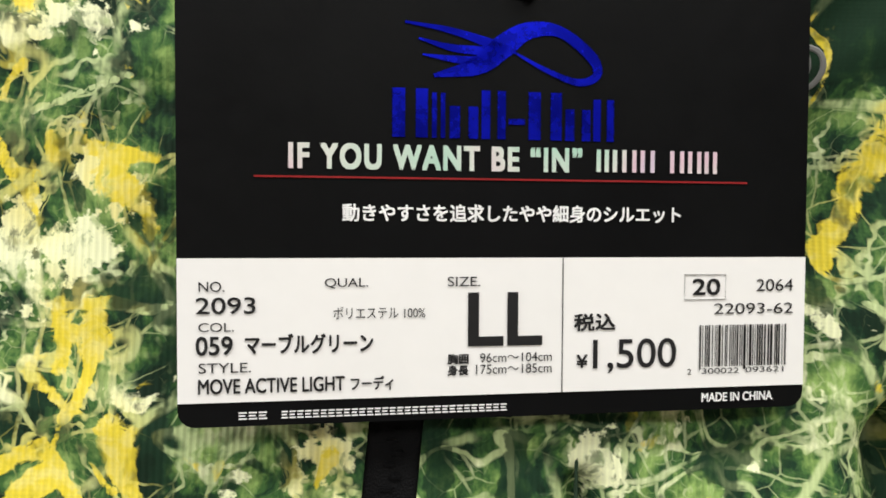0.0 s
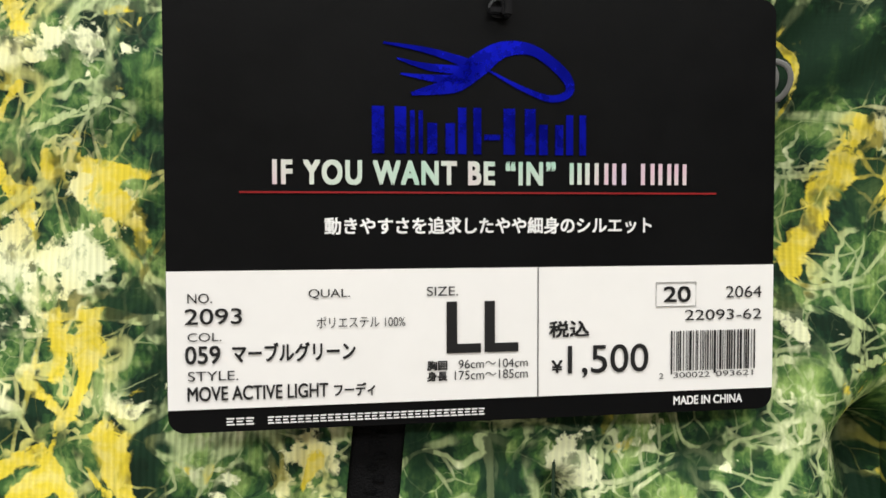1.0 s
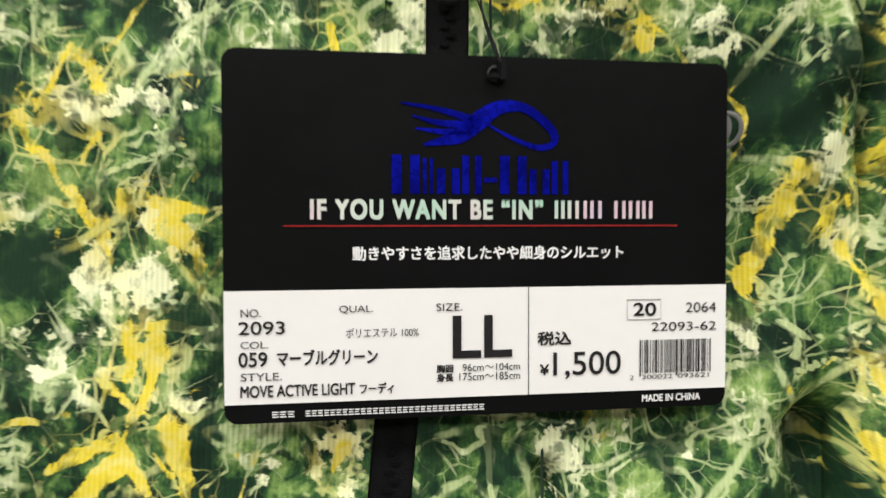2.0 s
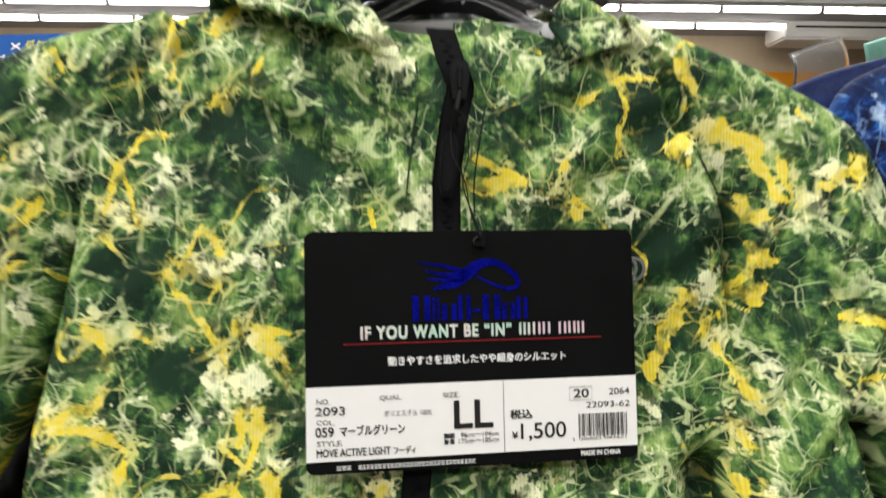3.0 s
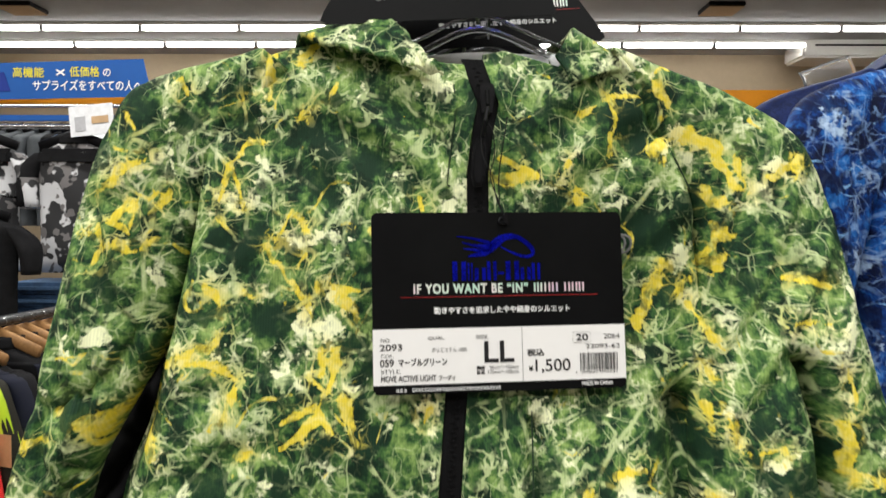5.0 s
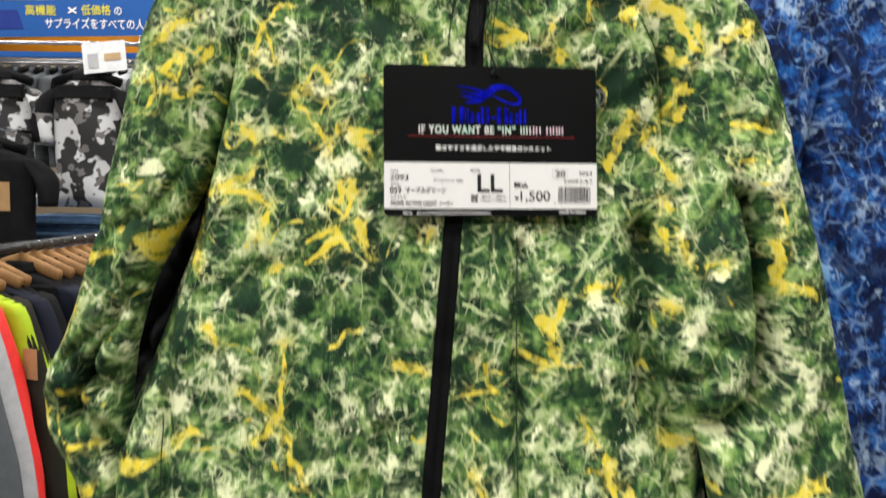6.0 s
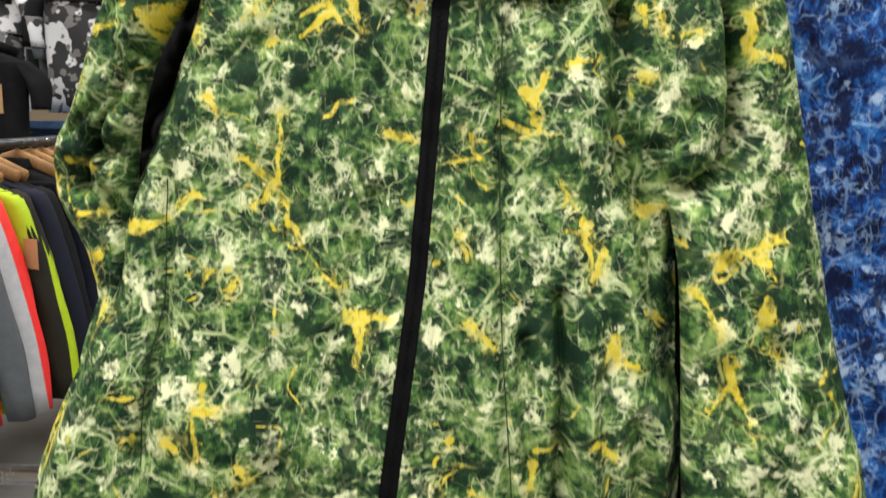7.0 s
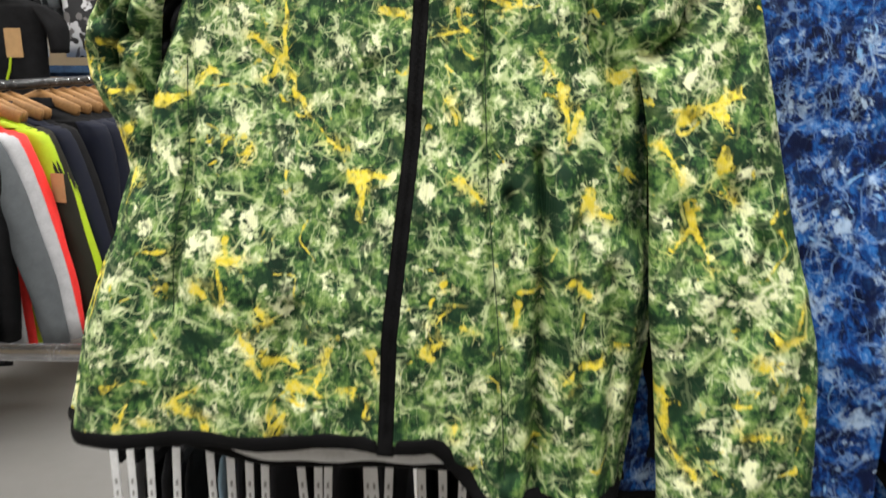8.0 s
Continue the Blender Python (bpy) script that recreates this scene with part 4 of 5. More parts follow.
def card_front(parent, turn, y):
    """The upper black half: ribbon mark, bars for the maker's name, slogan, red rule, line of writing."""
    mm = 0.001

    def ribbon(points, widths, over=None):
        bm = bmesh.new()
        p, w = curve_through(points, 40), np.interp(np.linspace(0, 1, 40), np.linspace(0, 1, len(widths)), widths)
        way = np.gradient(p, axis=0)
        way /= np.linalg.norm(way, axis=1)[:, None]
        side = np.stack([-way[:, 1], way[:, 0]], 1) * w[:, None] / 2
        a, b = p + side, p - side
        va = [bm.verts.new(turn @ Vector((q[0] * mm, y, q[1] * mm))) for q in a]
        vb = [bm.verts.new(turn @ Vector((q[0] * mm, y, q[1] * mm))) for q in b]
        for i in range(39):
            bm.faces.new((va[i], vb[i], vb[i + 1], va[i + 1]))
        return part("ribbon" if over else "mark", bm, foil_blue, over or parent, "" if over else "blue foil ribbon mark")

    mark = ribbon(((-22, -30.5), (-10, -27.5), (-3, -22), (4, -17.5), (13, -17.5), (22, -24), (23.5, -29), (18, -31), (9, -28), (0, -23.5)), (1.0, 5, 6.5, 4.6, 3.0, 3.2, 2.4, 2.0, 1.4, 0.6))
    ribbon(((-29.7, -16.6), (-18, -18.3), (-8, -21), (-2, -23)), (0.6, 1.6, 2.6, 2.5), mark)
    ribbon(((-26, -20.8), (-17, -23), (-8, -23.5), (-3, -24)), (0.5, 2.0, 2.6, 2), mark)
    ribbon(((-25, -25.0), (-16, -26), (-8, -26), (-4, -25)), (0.5, 2.0, 2.6, 2), mark)
    for x0, x1, top in ((-33, -23.5, -34), (-22.4, -18.8, -35), (-17.6, -9.8, -38.4), (-8.9, -2.2, -34), (4.2, 13.6, -34), (14.6, 21.8, -38.4), (22.6, 28.6, -35.5)):
        wide = x1 - x0
        for a, b, low in ((x0, x0 + 0.36 * wide, -47), (x1 - 0.34 * wide, x1, -47)):
            bar("name_bar", a * mm, b * mm, low * mm, top * mm, foil_blue, parent, turn, y)
    bar("name_bar", -1.4 * mm, 3.2 * mm, -43.0 * mm, -41.4 * mm, foil_blue, parent, turn, y)
    lettering("slogan", "IF YOU WANT BE \u201cIN\u201d", -0.0597, 0.0193, -0.0555, -0.0492, y, foil_silver, parent, turn, 0.09, "iridescent foil lettering")
    for x0, x1 in ((23.7, 27.3), (28.4, 29.7), (31.2, 35.4), (36.6, 40.8), (45.4, 49.6), (50.8, 54.8), (55.8, 59.6)):
        for a, b in ((x0, x0 + 1.25), (x1 - 1.25, x1)) if x1 - x0 > 2 else ((x0, x1),):
            bar("slogan_bar", a * mm, b * mm, -55.4 * mm, -49.2 * mm, foil_silver, parent, turn, y)
    bars("rule", -0.0687, 0.0691, -0.0581, -0.0576, 1, 1.0, ink_red, parent, turn, y)
    lettering("line_of_writing", "\u52d5\u304d\u3084\u3059\u3055\u3092\u8ffd\u6c42\u3057\u305f\u3084\u3084\u7d30\u8eab\u306e\u30b7\u30eb\u30a8\u30c3\u30c8", -0.046, 0.0487, -0.0694, -0.0648, y, ink_white, parent, turn, 0.05, "white printed writing")


card_front(price_tag, TAG, -0.0003)
for words, x0, x1, base, top, bold in (
        ("NO.", -82.5, -76.1, -87.7, -85.1, 0), ("2093", -83.2, -68.4, -93.4, -89.2, 0.02), ("QUAL.", -50.6, -39.3, -87.1, -84.4, 0), ("SIZE.", -17.9, -9.0, -86.8, -84.2, 0),
        ("\u30dd\u30ea\u30a8\u30b9\u30c6\u30eb 100%", -48.4, -24.0, -95.2, -92.0, 0), ("COL.", -82.6, -73.8, -98.0, -95.7, 0), ("059", -83.2, -74.2, -104.0, -99.3, 0.040),
        ("\u30de\u30fc\u30d6\u30eb\u30b0\u30ea\u30fc\u30f3", -70.9, -38.0, -104.0, -98.9, 0.045), ("STYLE.", -82.6, -69.5, -108.7, -106.1, 0), ("MOVE ACTIVE LIGHT", -82.7, -45.5, -114.1, -110.3, 0.040),
        ("\u30d5\u30fc\u30c7\u30a3", -43.8, -32.6, -114.2, -110.6, 0.045), ("LL", -11.9, 8.1, -102.7, -88.9, 0.060), ("\u80f8\u56f2", -17.8, -12.2, -107.8, -105.2, 0.080), ("96cm\uff5e104cm", -8.9, 11.3, -107.6, -105.1, 0),
        ("\u8eab\u9577", -17.8, -12.2, -110.9, -108.3, 0.080), ("175cm\uff5e185cm", -10.0, 11.3, -110.8, -108.2, 0), ("\u7a0e\u8fbc", 17.7, 29.6, -99.4, -94.8, 0.060), ("\u00a5", 18.5, 21.6, -109.7, -106.2, 0.060),
        ("1,500", 23.3, 47.9, -111.4, -102.0, 0.012), ("20", 52.7, 61.0, -89.8, -85.3, 0.045), ("2064", 72.4, 83.9, -88.9, -85.4, 0), ("22093-62", 59.4, 84.0, -95.4, -92.3, 0),
        ("2", 51.4, 52.7, -112.6, -111.0, 0), ("300022", 55.9, 67.4, -112.5, -110.9, 0), ("093621", 69.4, 81.4, -112.4, -110.8, 0)):
    lettering("writing", words, x0 / 1000, x1 / 1000, base / 1000, top / 1000, -0.0006, ink_black, price_tag, TAG, bold)
lettering("writing", "MADE IN CHINA", 0.056, 0.0779, -0.1205, -0.1180, -0.0006, ink_white, price_tag, TAG, 0.06)
for low, fill in ((-0.12105, 0.82), (-0.12025, 0.66), (-0.11945, 0.80)):
    bars("address_bar", -0.0727, -0.0650, low, low + 0.0004, 3, fill, ink_white, price_tag, TAG)
    bars("address_bar", -0.0618, -0.001, low, low + 0.0004, 30, fill, ink_white, price_tag, TAG)
bars("divider", 0.0142, 0.0145, -0.1165, -0.0791, 1, 1.0, ink_black, price_tag, TAG)
part("price_box", tube([TAG @ Vector((x, -0.0005, z)) for x, z in ((0.0503, -0.0911), (0.0628, -0.0911), (0.0628, -0.084), (0.0503, -0.084))], 0.00013, 4, True), ink_grey, price_tag)
stripe_rng = random.Random(5)
bm = bmesh.new()
cursor = 55.0
while cursor < 82.4:
    wide, gap = stripe_rng.choice((0.22, 0.3, 0.5, 0.75)), stripe_rng.choice((0.22, 0.3, 0.4, 0.6))
    low = -111.4 if cursor < 55.8 or cursor > 81.6 or 68.2 < cursor < 69.2 else -110.4
    bm.faces.new([bm.verts.new(TAG @ Vector((a / 1000, -0.0006, b / 1000))) for a, b in ((cursor, low), (cursor + wide, low), (cursor + wide, -98.5), (cursor, -98.5))])
    cursor += wide + gap
tagged(part("barcode", bm, ink_black, price_tag), kind="stuff")
part("eyelet", tube([TAG @ Vector((0.0025 + 0.0024 * math.cos(a), -0.0004, -0.006 + 0.0024 * math.sin(a))) for a in np.linspace(0, 2 * math.pi, 17)[:-1]], 0.0004, 5, True), grey_steel, price_tag, "punched hole")
peg = TAG @ pose(0.0045, -0.002, -0.005)
bm = add_box(bmesh.new(), (-0.0014, -0.002, -0.004), (0.0014, 0.002, 0.004), 0.0006)
add_box(bm, (-0.005, -0.001, -0.0032), (0.0, 0.001, -0.0012), 0.0004)
bm.transform(peg)
part("clip", bm, black_plastic, price_tag, "small black plastic clip")
loop = curve_through(((0.0245, 0.205, 1.5455), (0.0195, 0.208, 1.558), (0.0165, 0.213, 1.574), (0.0095, 0.2165, 1.59), (0.0105, 0.222, 1.61), (0.017, 0.2225, 1.607), (0.0185, 0.2185, 1.588), (0.0155, 0.2135, 1.573), (0.0205, 0.208, 1.557), (0.025, 0.205, 1.5455)), 70)
part("string", tube(loop, 0.0004, 5), black_plastic, price_tag, "thin black plastic loop")
part("string_end", tube(curve_through(((0.0215, 0.207, 1.556), (0.0215, 0.212, 1.575), (0.025, 0.216, 1.60), (0.0275, 0.222, 1.615)), 24), 0.0005, 5), black_plastic, price_tag)

# ---- hangers and their cards ----
def hanger(group, y):
    ob = thing("hanger", "clear plastic clothes hanger with a steel hook", "hanger", group, (0.008, y, 1.662))
    for lift, thin in ((0.0, 0.0026), (0.010, 0.0015)):
        arch = curve_through(((-0.17, 0, -0.03), (-0.09, 0, -0.012 + lift), (-0.045, 0, 0.008 + lift), (0.0, 0, 0.026 + lift), (0.05, 0, 0.008 + lift), (0.1, 0, -0.012 + lift), (0.17, 0, -0.03)), 50)
        part("arm", tube(arch, thin, 8), clear, ob, "clear arched arm", True)
    hook = [(0, 0, 0.03), (0, 0, 0.09)] + [(0.02 - 0.02 * math.cos(a), 0, 0.105 + 0.02 * math.sin(a)) for a in np.linspace(0, 3.6, 14)]
    part("hook", tube(hook, 0.0017, 8), chrome, ob, "steel hook", True)
    return ob


main_hanger = hanger("clear hangers", 0.268)
for y in (0.30, 0.335, 0.37):
    copy_thing(main_hanger, pose(0.008 + 0.01 * math.sin(y * 90), y, 1.654, 0, 0, 4))

copy_thing(main_hanger, pose(0.538, 0.300, 1.668, 0, 0, -4))
copy_thing(main_hanger, pose(0.536, 0.405, 1.668, 0, 0, -6))


def hanger_card(x, y, z, turn, printed=True):
    ob = thing("hanger_card", "black printed card slipped over the hanger hook", "card", "hanger cards")
    m = pose(x, y, z, *turn)
    part("card", plate([(-0.085, -0.078), (-0.087, -0.084), (-0.083, -0.087), (0.083, -0.087), (0.087, -0.084), (0.085, -0.078), (0.045, -0.006), (0.040, 0), (-0.040, 0), (-0.045, -0.006)], 0.0006, m), card_black, ob, "black coated card")
    if printed:
        card_front(ob, m, -0.0004)
    return ob


hanger_card(-0.027, 0.266, 1.7735, (-14, -3.5, 4))
hanger_card(0.018, 0.318, 1.7665, (-14, -4, 4))
hanger_card(-0.004, 0.362, 1.744, (-10, -1, 4), False)

# ---- the rack that carries the hoodies ----
rack = thing("clothes_rack", "chromed steel clothes rack with an upper and a lower rail", "rack")
part("upper_rail", tube([(-0.92, 0.47, 1.83), (1.12, 0.47, 1.83)], 0.015, 12), chrome, rack, "", True)
for ax in (0.028, 0.545):
    part("arm", tube([(ax, 0.18, 1.7855), (ax, 0.44, 1.7855), (ax, 0.468, 1.80), (ax, 0.47, 1.83)], 0.008, 10), chrome, rack, "face-out arm", True)
part("lower_rail", tube([(-0.92, 0.42, 0.86), (1.12, 0.42, 0.86)], 0.0125, 12), chrome, rack, "", True)
for px in (-0.92, 1.12):
    part("post", box((px - 0.02, 0.45, 0), (px + 0.02, 0.49, 1.85), 0.004), chrome, rack)
    part("bracket", box((px - 0.012, 0.41, 0.845), (px + 0.012, 0.46, 0.875), 0.002), chrome, rack)
    part("foot", box((px - 0.03, 0.1, 0.0), (px + 0.03, 0.84, 0.04), 0.006), chrome, rack)


def trousers(label, cloth):
    ob = thing("trousers", label, "trousers", "trousers on the lower rail")
    bm = bmesh.new()
    rings = []
    for z, w, d in ((-0.10, 0.006, 0.10), (-0.14, 0.011, 0.12), (-0.45, 0.013, 0.12), (-0.78, 0.011, 0.10)):
        rings.append([bm.verts.new((w * math.cos(a) + 0.003 * math.sin(3 * a), d * math.sin(a), z)) for a in np.linspace(0, 2 * math.pi, 13)[:-1]])
    for r, s in zip(rings, rings[1:]):
        for j in range(12):
            bm.faces.new((r[j], r[(j + 1) % 12], s[(j + 1) % 12], s[j]))
    bm.faces.new(rings[0]), bm.faces.new(rings[-1][::-1])
    part("cloth", bm, cloth, ob, "", True)
    bm = add_box(bmesh.new(), (-0.004, -0.13, -0.105), (0.004, 0.13, -0.085), 0.002)
    part("clip_bar", bm, black_plastic, ob)
    part("hook", tube([(0, 0, -0.09), (0, 0, -0.02)] + [(0, 0.014 - 0.014 * math.cos(a), 0.0 + 0.0155 * math.sin(a)) for a in np.linspace(0, 3.4, 10)], 0.0016, 6), chrome, ob)
    part("size_strip", box((-0.0052, -0.142, -0.20), (0.0052, -0.1405, -0.075), 0.0006), paper_white, ob, "white printed size strip")
    bm = bmesh.new()
    for i in range(5):
        add_box(bm, (-0.0014, -0.1426, -0.19 + i * 0.016), (0.0014, -0.142, -0.183 + i * 0.016))
    part("strip_print", bm, ink_grey, ob)
    return ob


cloths = (black_cloth, plain("charcoal_cloth", (0.03, 0.03, 0.035), 0.8), plain("pale_blue_cloth", (0.25, 0.36, 0.45), 0.8), plain("light_grey_cloth", (0.42, 0.42, 0.43), 0.8))
kinds = (trousers("black trousers clipped on a hanger with a size strip", cloths[0]), trousers("charcoal trousers clipped on a hanger with a size strip", cloths[1]),
         trousers("pale blue trousers clipped on a hanger with a size strip", cloths[2]), trousers("light grey trousers clipped on a hanger with a size strip", cloths[3]))
hang_rng = random.Random(3)
spots = np.linspace(-0.40, 0.08, 19)
order = [3, 0, 1, 0, 2, 1, 0, 1, 0, 0, 1, 0, 1, 0, 0, 1, 0, 1, 0]
used = set()
for x, i in zip(spots, order):
    m = pose(x + hang_rng.uniform(-0.005, 0.005), 0.42, 0.868, 0, hang_rng.uniform(-3, 3), hang_rng.uniform(-6, 6))
    if i in used:
        copy_thing(kinds[i], m)
    else:
        kinds[i].matrix_basis = m
        used.add(i)

# ---- the rest of the shop ----
def garment(name, label, cloth, group="", sleeve_cloth=None, wide=0.44, tall=0.7, arm=0.55, thick=0.05, trim=None, hanger_stuff=None, flare=0.0):
    """A simple hanging jacket or shirt: body, collar, two sleeves; its hanger hook is at the origin and its width lies along x."""
    ob = thing(name, label, "jacket", group)
    top = -0.10

    def loft(rows, n=16):
        bm = bmesh.new()
        rings = []
        n = n + 8
        for cx, cy, z, a, b, lean in curve_through(rows, len(rows) * 4 - 3):
            rings.append([bm.verts.new((cx + a * math.cos(w) + lean * math.sin(w), cy + b * math.sin(w) * (1 + 0.15 * math.sin(3 * w + z * 20)), z)) for w in np.linspace(0, 2 * math.pi, n + 1)[:-1]])
        for r, s in zip(rings, rings[1:]):
            for j in range(n):
                bm.faces.new((r[j], r[(j + 1) % n], s[(j + 1) % n], s[j]))
        bm.faces.new(rings[0]), bm.faces.new(rings[-1][::-1])
        bmesh.ops.recalc_face_normals(bm, faces=bm.faces)
        return bm

    h = wide / 2
    part("body", loft([(0, 0, top + 0.02, 0.06, 0.03, 0), (0, 0, top, 0.10, 0.035, 0), (0, 0, top - 0.03, h * 0.9, 0.04, 0), (0, 0, top - 0.08, h, thick, 0), (0, 0, top - tall * 0.6, h * 0.95, thick * 1.1, 0), (0, 0, top - tall, h, thick, 0)]), cloth, ob, "", True)
    for s in (-1, 1):
        part("sleeve", loft([(s * h * 0.85, 0, top - 0.035, 0.04, 0.035, 0), (s * (h + 0.02), 0, top - 0.09, 0.055, 0.05, 0), (s * (h + 0.05 + 0.6 * flare), -0.01, top - arm * 0.6, 0.05, 0.05, 0), (s * (h + 0.055 + flare), -0.02, top - arm, 0.04, 0.04, 0)], 12), sleeve_cloth or cloth, ob, "", True)
    part("collar", loft([(0, 0, top + 0.05, 0.065, 0.04, 0), (0, 0, top + 0.01, 0.075, 0.045, 0)], 14), trim or cloth, ob, "", True)
    part("hanger_arm", tube([(-0.17, 0, top - 0.0), (-0.06, 0, top + 0.04), (0, 0, top + 0.06), (0.06, 0, top + 0.04), (0.17, 0, top - 0.0)], 0.024, 8, flat=0.5), hanger_stuff or wood, ob, "", True)
    part("hanger_hook", tube([(0, 0, top + 0.06), (0, 0, -0.02)] + [(0.016 - 0.016 * math.cos(a), 0, 0.016 * math.sin(a)) for a in np.linspace(0, 3.3, 9)], 0.002, 6), chrome, ob)
    return ob


def tag_on(ob, at, size=(0.045, 0.075), material=None):
    x, y, z = at
    part("swing_tag", box((x - size[0] / 2, y - 0.001, z - size[1]), (x + size[0] / 2, y, z), 0.0004), material or kraft, ob, "brown card swing tag")


coral = plain("coral_red_cloth", (0.85, 0.035, 0.03), 0.6, vary=0.1)
lime = plain("lime_cloth", (0.42, 0.58, 0.015), 0.6, vary=0.1)
olive = plain("dark_olive_cloth", (0.014, 0.013, 0.007), 0.8)
ink_navy = plain("ink_navy_cloth", (0.004, 0.006, 0.017), 0.8)
slate = plain("slate_grey_cloth", (0.10, 0.11, 0.12), 0.8)
ash = plain("ash_grey_cloth", (0.44, 0.44, 0.46), 0.8)
denim = plain("denim_blue_cloth", (0.05, 0.10, 0.19), 0.8, vary=0.3)


def camo():
    k = Net("grey_camouflage_cloth", 0.8)
    at = k.place()
    f = k.noise(at, 9, 2, 0.5)
    g = k.noise(k.vmath("ADD", at, (3.0, 1.0, 2.0)), 13, 2, 0.5)
    c = k.mix(k.step(f, 0.49, 0.52), (0.02, 0.02, 0.022), (0.62, 0.62, 0.64))
    return k.done(k.mix(k.step(g, 0.55, 0.58), c, (0.16, 0.15, 0.15)))


camo_cloth = camo()

# side rack with jackets on wooden hangers; the rail runs away from the camera
RAIL_A, RAIL_B = Vector((-1.75, 1.85, 1.175)), Vector((-1.52, 2.75, 1.20))
side_rack = thing("clothes_rack", "steel clothes rack full of jackets on wooden hangers", "rack")
part("rail", tube([RAIL_A + (RAIL_A - RAIL_B) * 0.5, RAIL_B + (RAIL_B - RAIL_A) * 0.35], 0.018, 12), grey_steel, side_rack, "", True)
for f in (-0.5, 1.35):
    p = RAIL_A + (RAIL_B - RAIL_A) * f
    part("post", tube([(p.x, p.y, 0.03), (p.x, p.y, p.z)], 0.016, 10), chrome, side_rack, "", True)
    part("foot", box((p.x - 0.12, p.y - 0.025, 0), (p.x + 0.04, p.y + 0.025, 0.035), 0.006), chrome, side_rack)
racked = (("black and grey jacket on a wooden hanger", black_cloth, slate), ("light grey jacket with slate sleeves on a wooden hanger", ash, ash), ("coral red jacket with black side panels on a wooden hanger", coral, coral),
          ("lime jacket with black panels on a wooden hanger", lime, lime), ("dark olive jacket with a brown swing tag on a wooden hanger", olive, olive), ("ink navy jacket on a wooden hanger", ink_navy, ink_navy),
          ("black jacket on a wooden hanger", black_cloth, black_cloth))
along = (RAIL_B - RAIL_A).normalized()
lean_deg = math.degrees(math.atan2(-along.x, along.y))
for i, (label, cloth, arms) in enumerate(racked):
    g = garment("jacket", label, cloth, "jackets on the side rack", arms, tall=0.82, arm=0.72, thick=0.035, flare=0.14)
    p = RAIL_A + along * (0.0, 0.09, 0.155, 0.225, 0.28, 0.33, 0.38)[i]
    g.matrix_basis = Matrix.Translation(p + Vector((0, 0, -0.004))) @ pose(0, 0, 0, 0, 0, lean_deg + (8, 4, -3, 6, -5, 3, -2)[i])
    if cloth in (coral, lime):
        part("side_panel", box((0.318, -0.060, -0.60), (0.345, 0.03, -0.42), 0.008), black_cloth, g, "black panel on the sleeve")
    if cloth is olive:
        tag_on(g, (0.355, -0.062, -0.28), (0.06, 0.10))
for i in range(8):
    g = garment("jacket", "black jacket on a wooden hanger", black_cloth, "jackets on the side rack", ink_navy, tall=0.8, arm=0.7)
    g.matrix_basis = Matrix.Translation(RAIL_A + along * (0.52 + 0.06 * i) + Vector((0, 0, -0.004))) @ pose(0, 0, 0, 0, 0, lean_deg)
for i in range(3):
    g = garment("jacket", "black jacket on a wooden hanger", black_cloth, "jackets on the side rack", black_cloth, tall=0.8, arm=0.7)
    g.matrix_basis = Matrix.Translation(RAIL_A + along * (-0.02 - 0.09 * i) + Vector((0, 0, -0.004))) @ pose(0, 0, 0, 0, 0, lean_deg + 3)

# display frame behind it with printed tops facing the aisle
frame_rack = thing("display_frame", "chromed display frame hung with printed shirts", "rack")
for px in (-3.3, -1.45):
    part("post", tube([(px, 3.45, 0.0), (px, 3.45, 2.2)], 0.018, 10), chrome, frame_rack, "", True)
    part("foot", box((px - 0.03, 3.1, 0.0), (px + 0.03, 3.8, 0.03), 0.006), chrome, frame_rack)
part("rail", tube([(-3.3, 3.45, 2.02), (-1.45, 3.45, 2.02)], 0.014, 10), chrome, frame_rack, "", True)
part("rail", tube([(-3.3, 3.45, 2.12), (-1.45, 3.45, 2.12)], 0.010, 10), chrome, frame_rack, "", True)
part("rail", tube([(-3.3, 3.45, 1.62), (-1.45, 3.45, 1.62)], 0.010, 10), chrome, frame_rack, "", True)
part("shelf_strip", box((-3.3, 3.41, 2.04), (-1.45, 3.425, 2.07), 0.002), banner_blue, frame_rack, "blue price rail")
for x, body, arms, label in ((-1.87, camo_cloth, black_cloth, "grey camouflage shirt with black shoulders"), (-2.32, camo_cloth, camo_cloth, "grey camouflage shirt"), (-2.78, black_cloth, camo_cloth, "black and camouflage shirt")):
    g = garment("shirt", label + " on a black hanger", body, "shirts on the display frame", arms, wide=0.36, tall=0.62, arm=0.3, trim=black_cloth, hanger_stuff=black_plastic)
    part("yoke", box((-0.16, -0.058, -0.20), (0.16, 0.02, -0.115), 0.02), black_cloth, g, "black yoke")
    g.matrix_basis = pose(x, 3.40, 2.016)
tee = garment("t_shirt", "black t-shirt with a brown swing tag", black_cloth, "shirts on the display frame", black_cloth, wide=0.42, tall=0.6, arm=0.25, hanger_stuff=black_plastic)
tag_on(tee, (0.08, -0.06, -0.24), (0.075, 0.13))
part("tag_string", tube([(0.06, -0.062, -0.37), (0.05, -0.062, -0.42), (0.03, -0.06, -0.47)], 0.006, 6), lime, tee, "green tag cord")
tee.matrix_basis = pose(-2.14, 3.0, 1.66, 0, 0, 6)
tee_arm = thing("rack_arm", "chromed display arm holding the t-shirt", "rack")
part("arm", tube([(-2.14, 2.95, 1.664), (-2.14, 3.45, 1.664)], 0.008, 8), chrome, tee_arm, "", True)
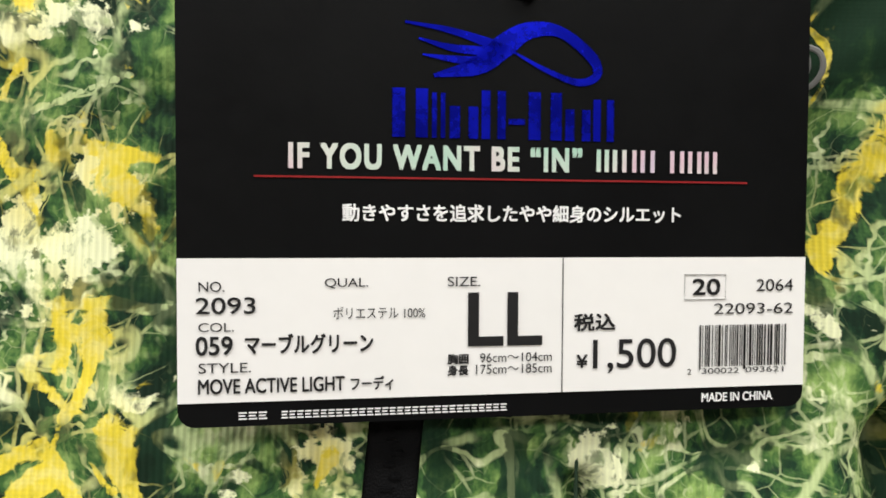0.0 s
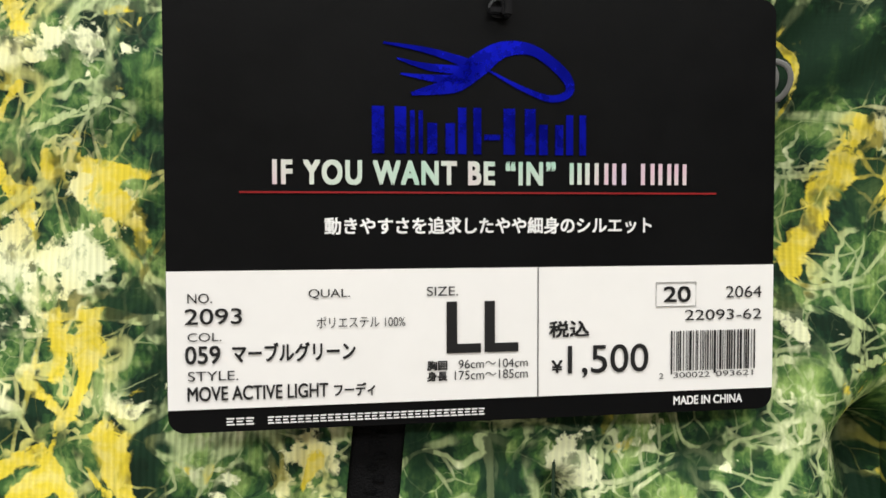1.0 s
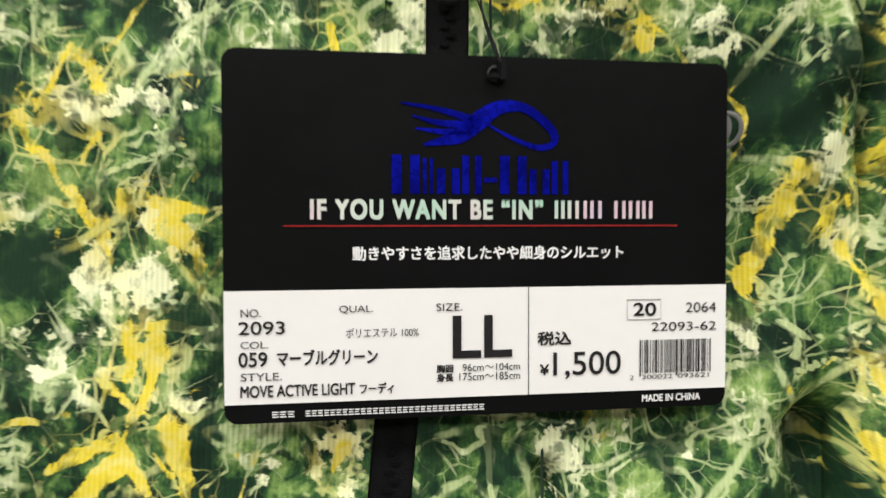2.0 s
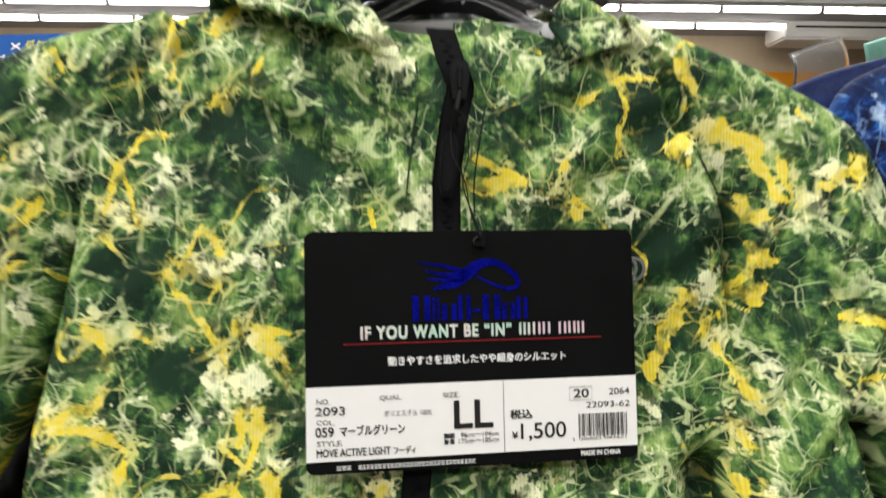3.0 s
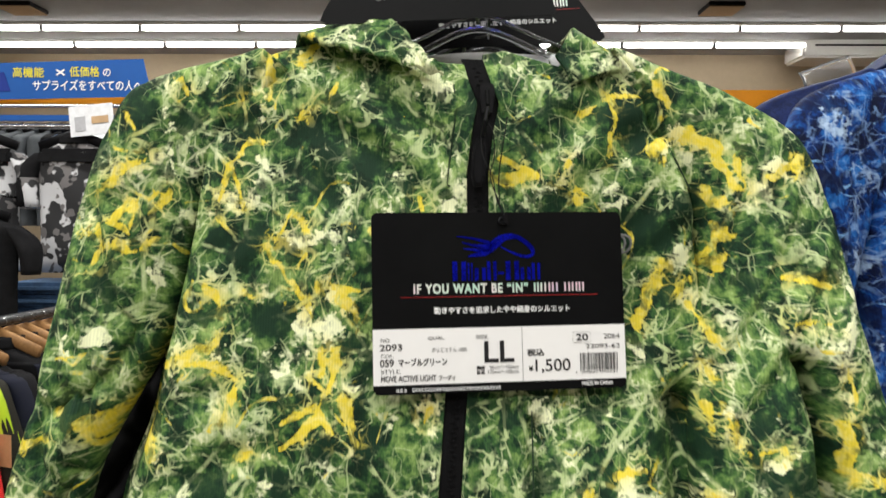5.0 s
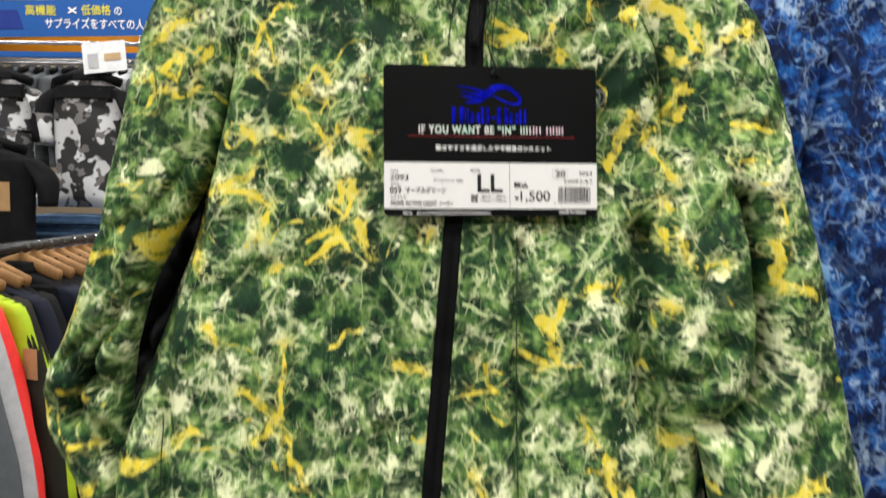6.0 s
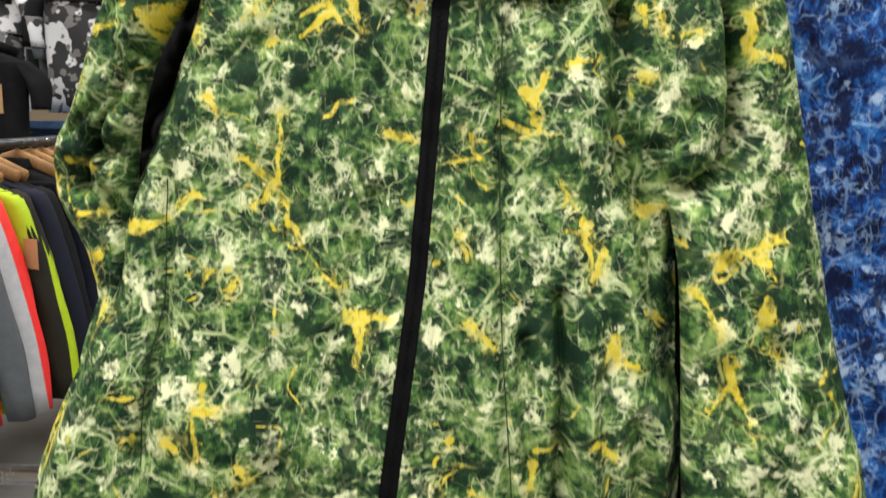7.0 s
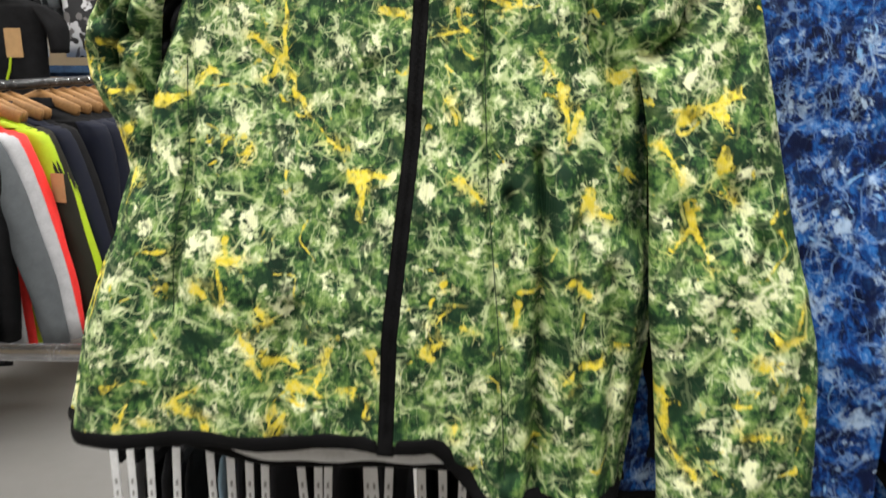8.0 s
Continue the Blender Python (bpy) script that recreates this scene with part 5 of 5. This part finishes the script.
jeans = thing("folded_jeans", "stack of folded blue denim on a low shelf", "clothes")
for i in range(4):
    part("fold", box((-2.15, 3.25, 1.02 + i * 0.06), (-1.62, 3.6, 1.075 + i * 0.06), 0.02), denim, jeans)
shelf = thing("shelf", "grey steel shelf unit below the display frame", "shelf")
part("board", box((-2.9, 3.2, 0.995), (-1.5, 3.65, 1.018), 0.004), black_plastic, shelf)
for lx in (-2.88, -1.53):
    for ly in (3.22, 3.63):
        part("leg", box((lx - 0.012, ly - 0.012, 0.0), (lx + 0.012, ly + 0.012, 0.996), 0.003), black_plastic, shelf)
notice = thing("price_card", "white price card clipped to the display frame", "sign")
SLOPE = pose(-1.765, 3.36, 2.04, -6, -7, 4)
part("card", plate([(-0.105, -0.075), (0.105, -0.075), (0.105, 0.075), (-0.105, 0.075)], 0.003, SLOPE), paper_white, notice)
part("picture", plate([(-0.08, -0.05), (-0.03, -0.05), (-0.03, 0.02), (-0.08, 0.02)], 0.001, SLOPE @ pose(0, -0.003, 0)), ash, notice, "dark printed block")
part("print", plate([(0.0, -0.02), (0.08, -0.02), (0.08, 0.015), (0.0, 0.015)], 0.001, SLOPE @ pose(0, -0.003, 0)), tan_grille, notice, "tan printed bar")
part("clip", tube([(-1.765, 3.36, 2.0), (-1.765, 3.45, 2.02)], 0.006, 6), clear, notice)

# hanging banner
banner = thing("banner", "blue shop banner with yellow and white writing", "banner")
FLAG = pose(0, 3.75, 0)
part("sheet", plate([(-2.95, 2.19), (-1.625, 2.218), (-1.67, 2.418), (-2.95, 2.38)], 0.004, FLAG), banner_blue, banner)
part("emblem", plate([(-2.62, 2.235), (-2.385, 2.245), (-2.42, 2.345), (-2.62, 2.34)], 0.001, FLAG @ pose(0, -0.003, 0)), banner_navy, banner, "navy emblem block")
lettering("writing", "\u9ad8\u6a5f\u80fd", -2.372, -2.205, 2.318, 2.372, -0.004, banner_yellow, banner, FLAG, 0.02)
lettering("writing", "\u00d7", -2.14, -2.09, 2.328, 2.362, -0.004, ink_white, banner, FLAG, 0.02)
lettering("writing", "\u4f4e\u4fa1\u683c", -2.065, -1.905, 2.322, 2.376, -0.004, banner_yellow, banner, FLAG, 0.02)
lettering("writing", "\u306e", -1.885, -1.845, 2.325, 2.365, -0.004, ink_white, banner, FLAG, 0.02)
lettering("writing", "\u30b5\u30d7\u30e9\u30a4\u30ba\u3092\u3059\u3079\u3066\u306e\u4eba\u3078", -2.265, -1.675, 2.248, 2.304, -0.004, ink_white, banner, FLAG, 0.02)
for px in (-2.8, -1.75):
    part("stem", tube([(px, 3.45, 2.12), (px, 3.752, 2.16), (px, 3.757, 2.3)], 0.006, 6), chrome, banner)

# far racks on the other side
def far_rack(x0, x1, y, z, cloths, label):
    ob = thing("clothes_rack", label, "rack", "far racks")
    part("rail", tube([(x0, y, z), (x1, y, z)], 0.014, 8), chrome, ob, "", True)
    for px in (x0, x1):
        part("post", tube([(px, y, 0), (px, y, z)], 0.016, 8), chrome, ob, "", True)
        part("foot", box((px - 0.02, y - 0.3, 0), (px + 0.02, y + 0.3, 0.03), 0.005), chrome, ob)
    rng = random.Random(int(abs(x0) * 100))
    base = {}
    x = x0 + 0.08
    while x < x1 - 0.05:
        c = rng.choice(cloths)
        m = pose(x, y, z - 0.004, 0, 0, 90 + rng.uniform(-8, 8))
        if c in base:
            copy_thing(base[c], m)
        else:
            base[c] = garment("jacket", "hanging shop jacket on a black plastic hanger", c, "jackets on the far racks", hanger_stuff=black_plastic)
            base[c].matrix_basis = m
        x += rng.uniform(0.09, 0.15)
    return ob


blue_cloth = plain("royal_blue_cloth", (0.02, 0.05, 0.22), 0.7, vary=0.4, scale=40)
far_rack(1.15, 2.6, 2.6, 1.93, (navy_cloth, blue_cloth, ink_navy), "steel rack of blue jackets")
far_rack(0.7, 3.2, 5.2, 2.02, (ash, slate, black_cloth, camo_cloth), "steel rack of grey jackets")
far_rack(-4.6, -1.6, 5.4, 2.32, (black_cloth, paper_white, ash, denim, slate), "steel rack of dark jackets")


def clear_sign(x, y, z, w, h, tint, label, bend=0.0):
    ob = thing("sign_holder", label, "sign", "sign holders")
    m = pose(x, y, z, -4, -8, 3)
    bm = bmesh.new()
    grid = [[bm.verts.new(m @ Vector((w * (a / 12 - 0.5), -bend * math.sin(b / 12 * 2.6) + 0.15 * bend * math.sin(a / 12 * 7), h * b / 12 * (1 - 0.2 * (1 - a / 12) * b / 12)))) for a in range(13)] for b in range(13)]
    for r, q in zip(grid, grid[1:]):
        for a in range(12):
            bm.faces.new((r[a], r[a + 1], q[a + 1], q[a]))
    pane = part("sheet", bm, tint, ob, "", True)
    skin = pane.modifiers.new("skin", "SOLIDIFY")
    skin.thickness = 0.002
    part("stem", tube([m @ Vector((0, 0.004, 0.02)), (x, y + 0.01, z - 0.25)], 0.005, 6), chrome, ob)
    return ob


film = Net("clear_film", 0.08)
film.b.inputs["Transmission Weight"].default_value = 0.92
film.b.inputs["IOR"].default_value = 1.2
film_clear = film.done((0.86, 0.87, 0.88))
teal = plain("teal_sign_card", (0.16, 0.36, 0.30), 0.4)
clear_sign(1.36, 2.5, 1.95, 0.2, 0.2, film_clear, "bent clear plastic sign holder above a blue rack", 0.06)
clear_sign(1.66, 2.52, 2.0, 0.22, 0.2, teal, "teal sign card above a blue rack", 0.01)
clear_sign(0.74, 5.1, 2.2, 0.3, 0.3, paper_white, "white sign card above a grey rack")
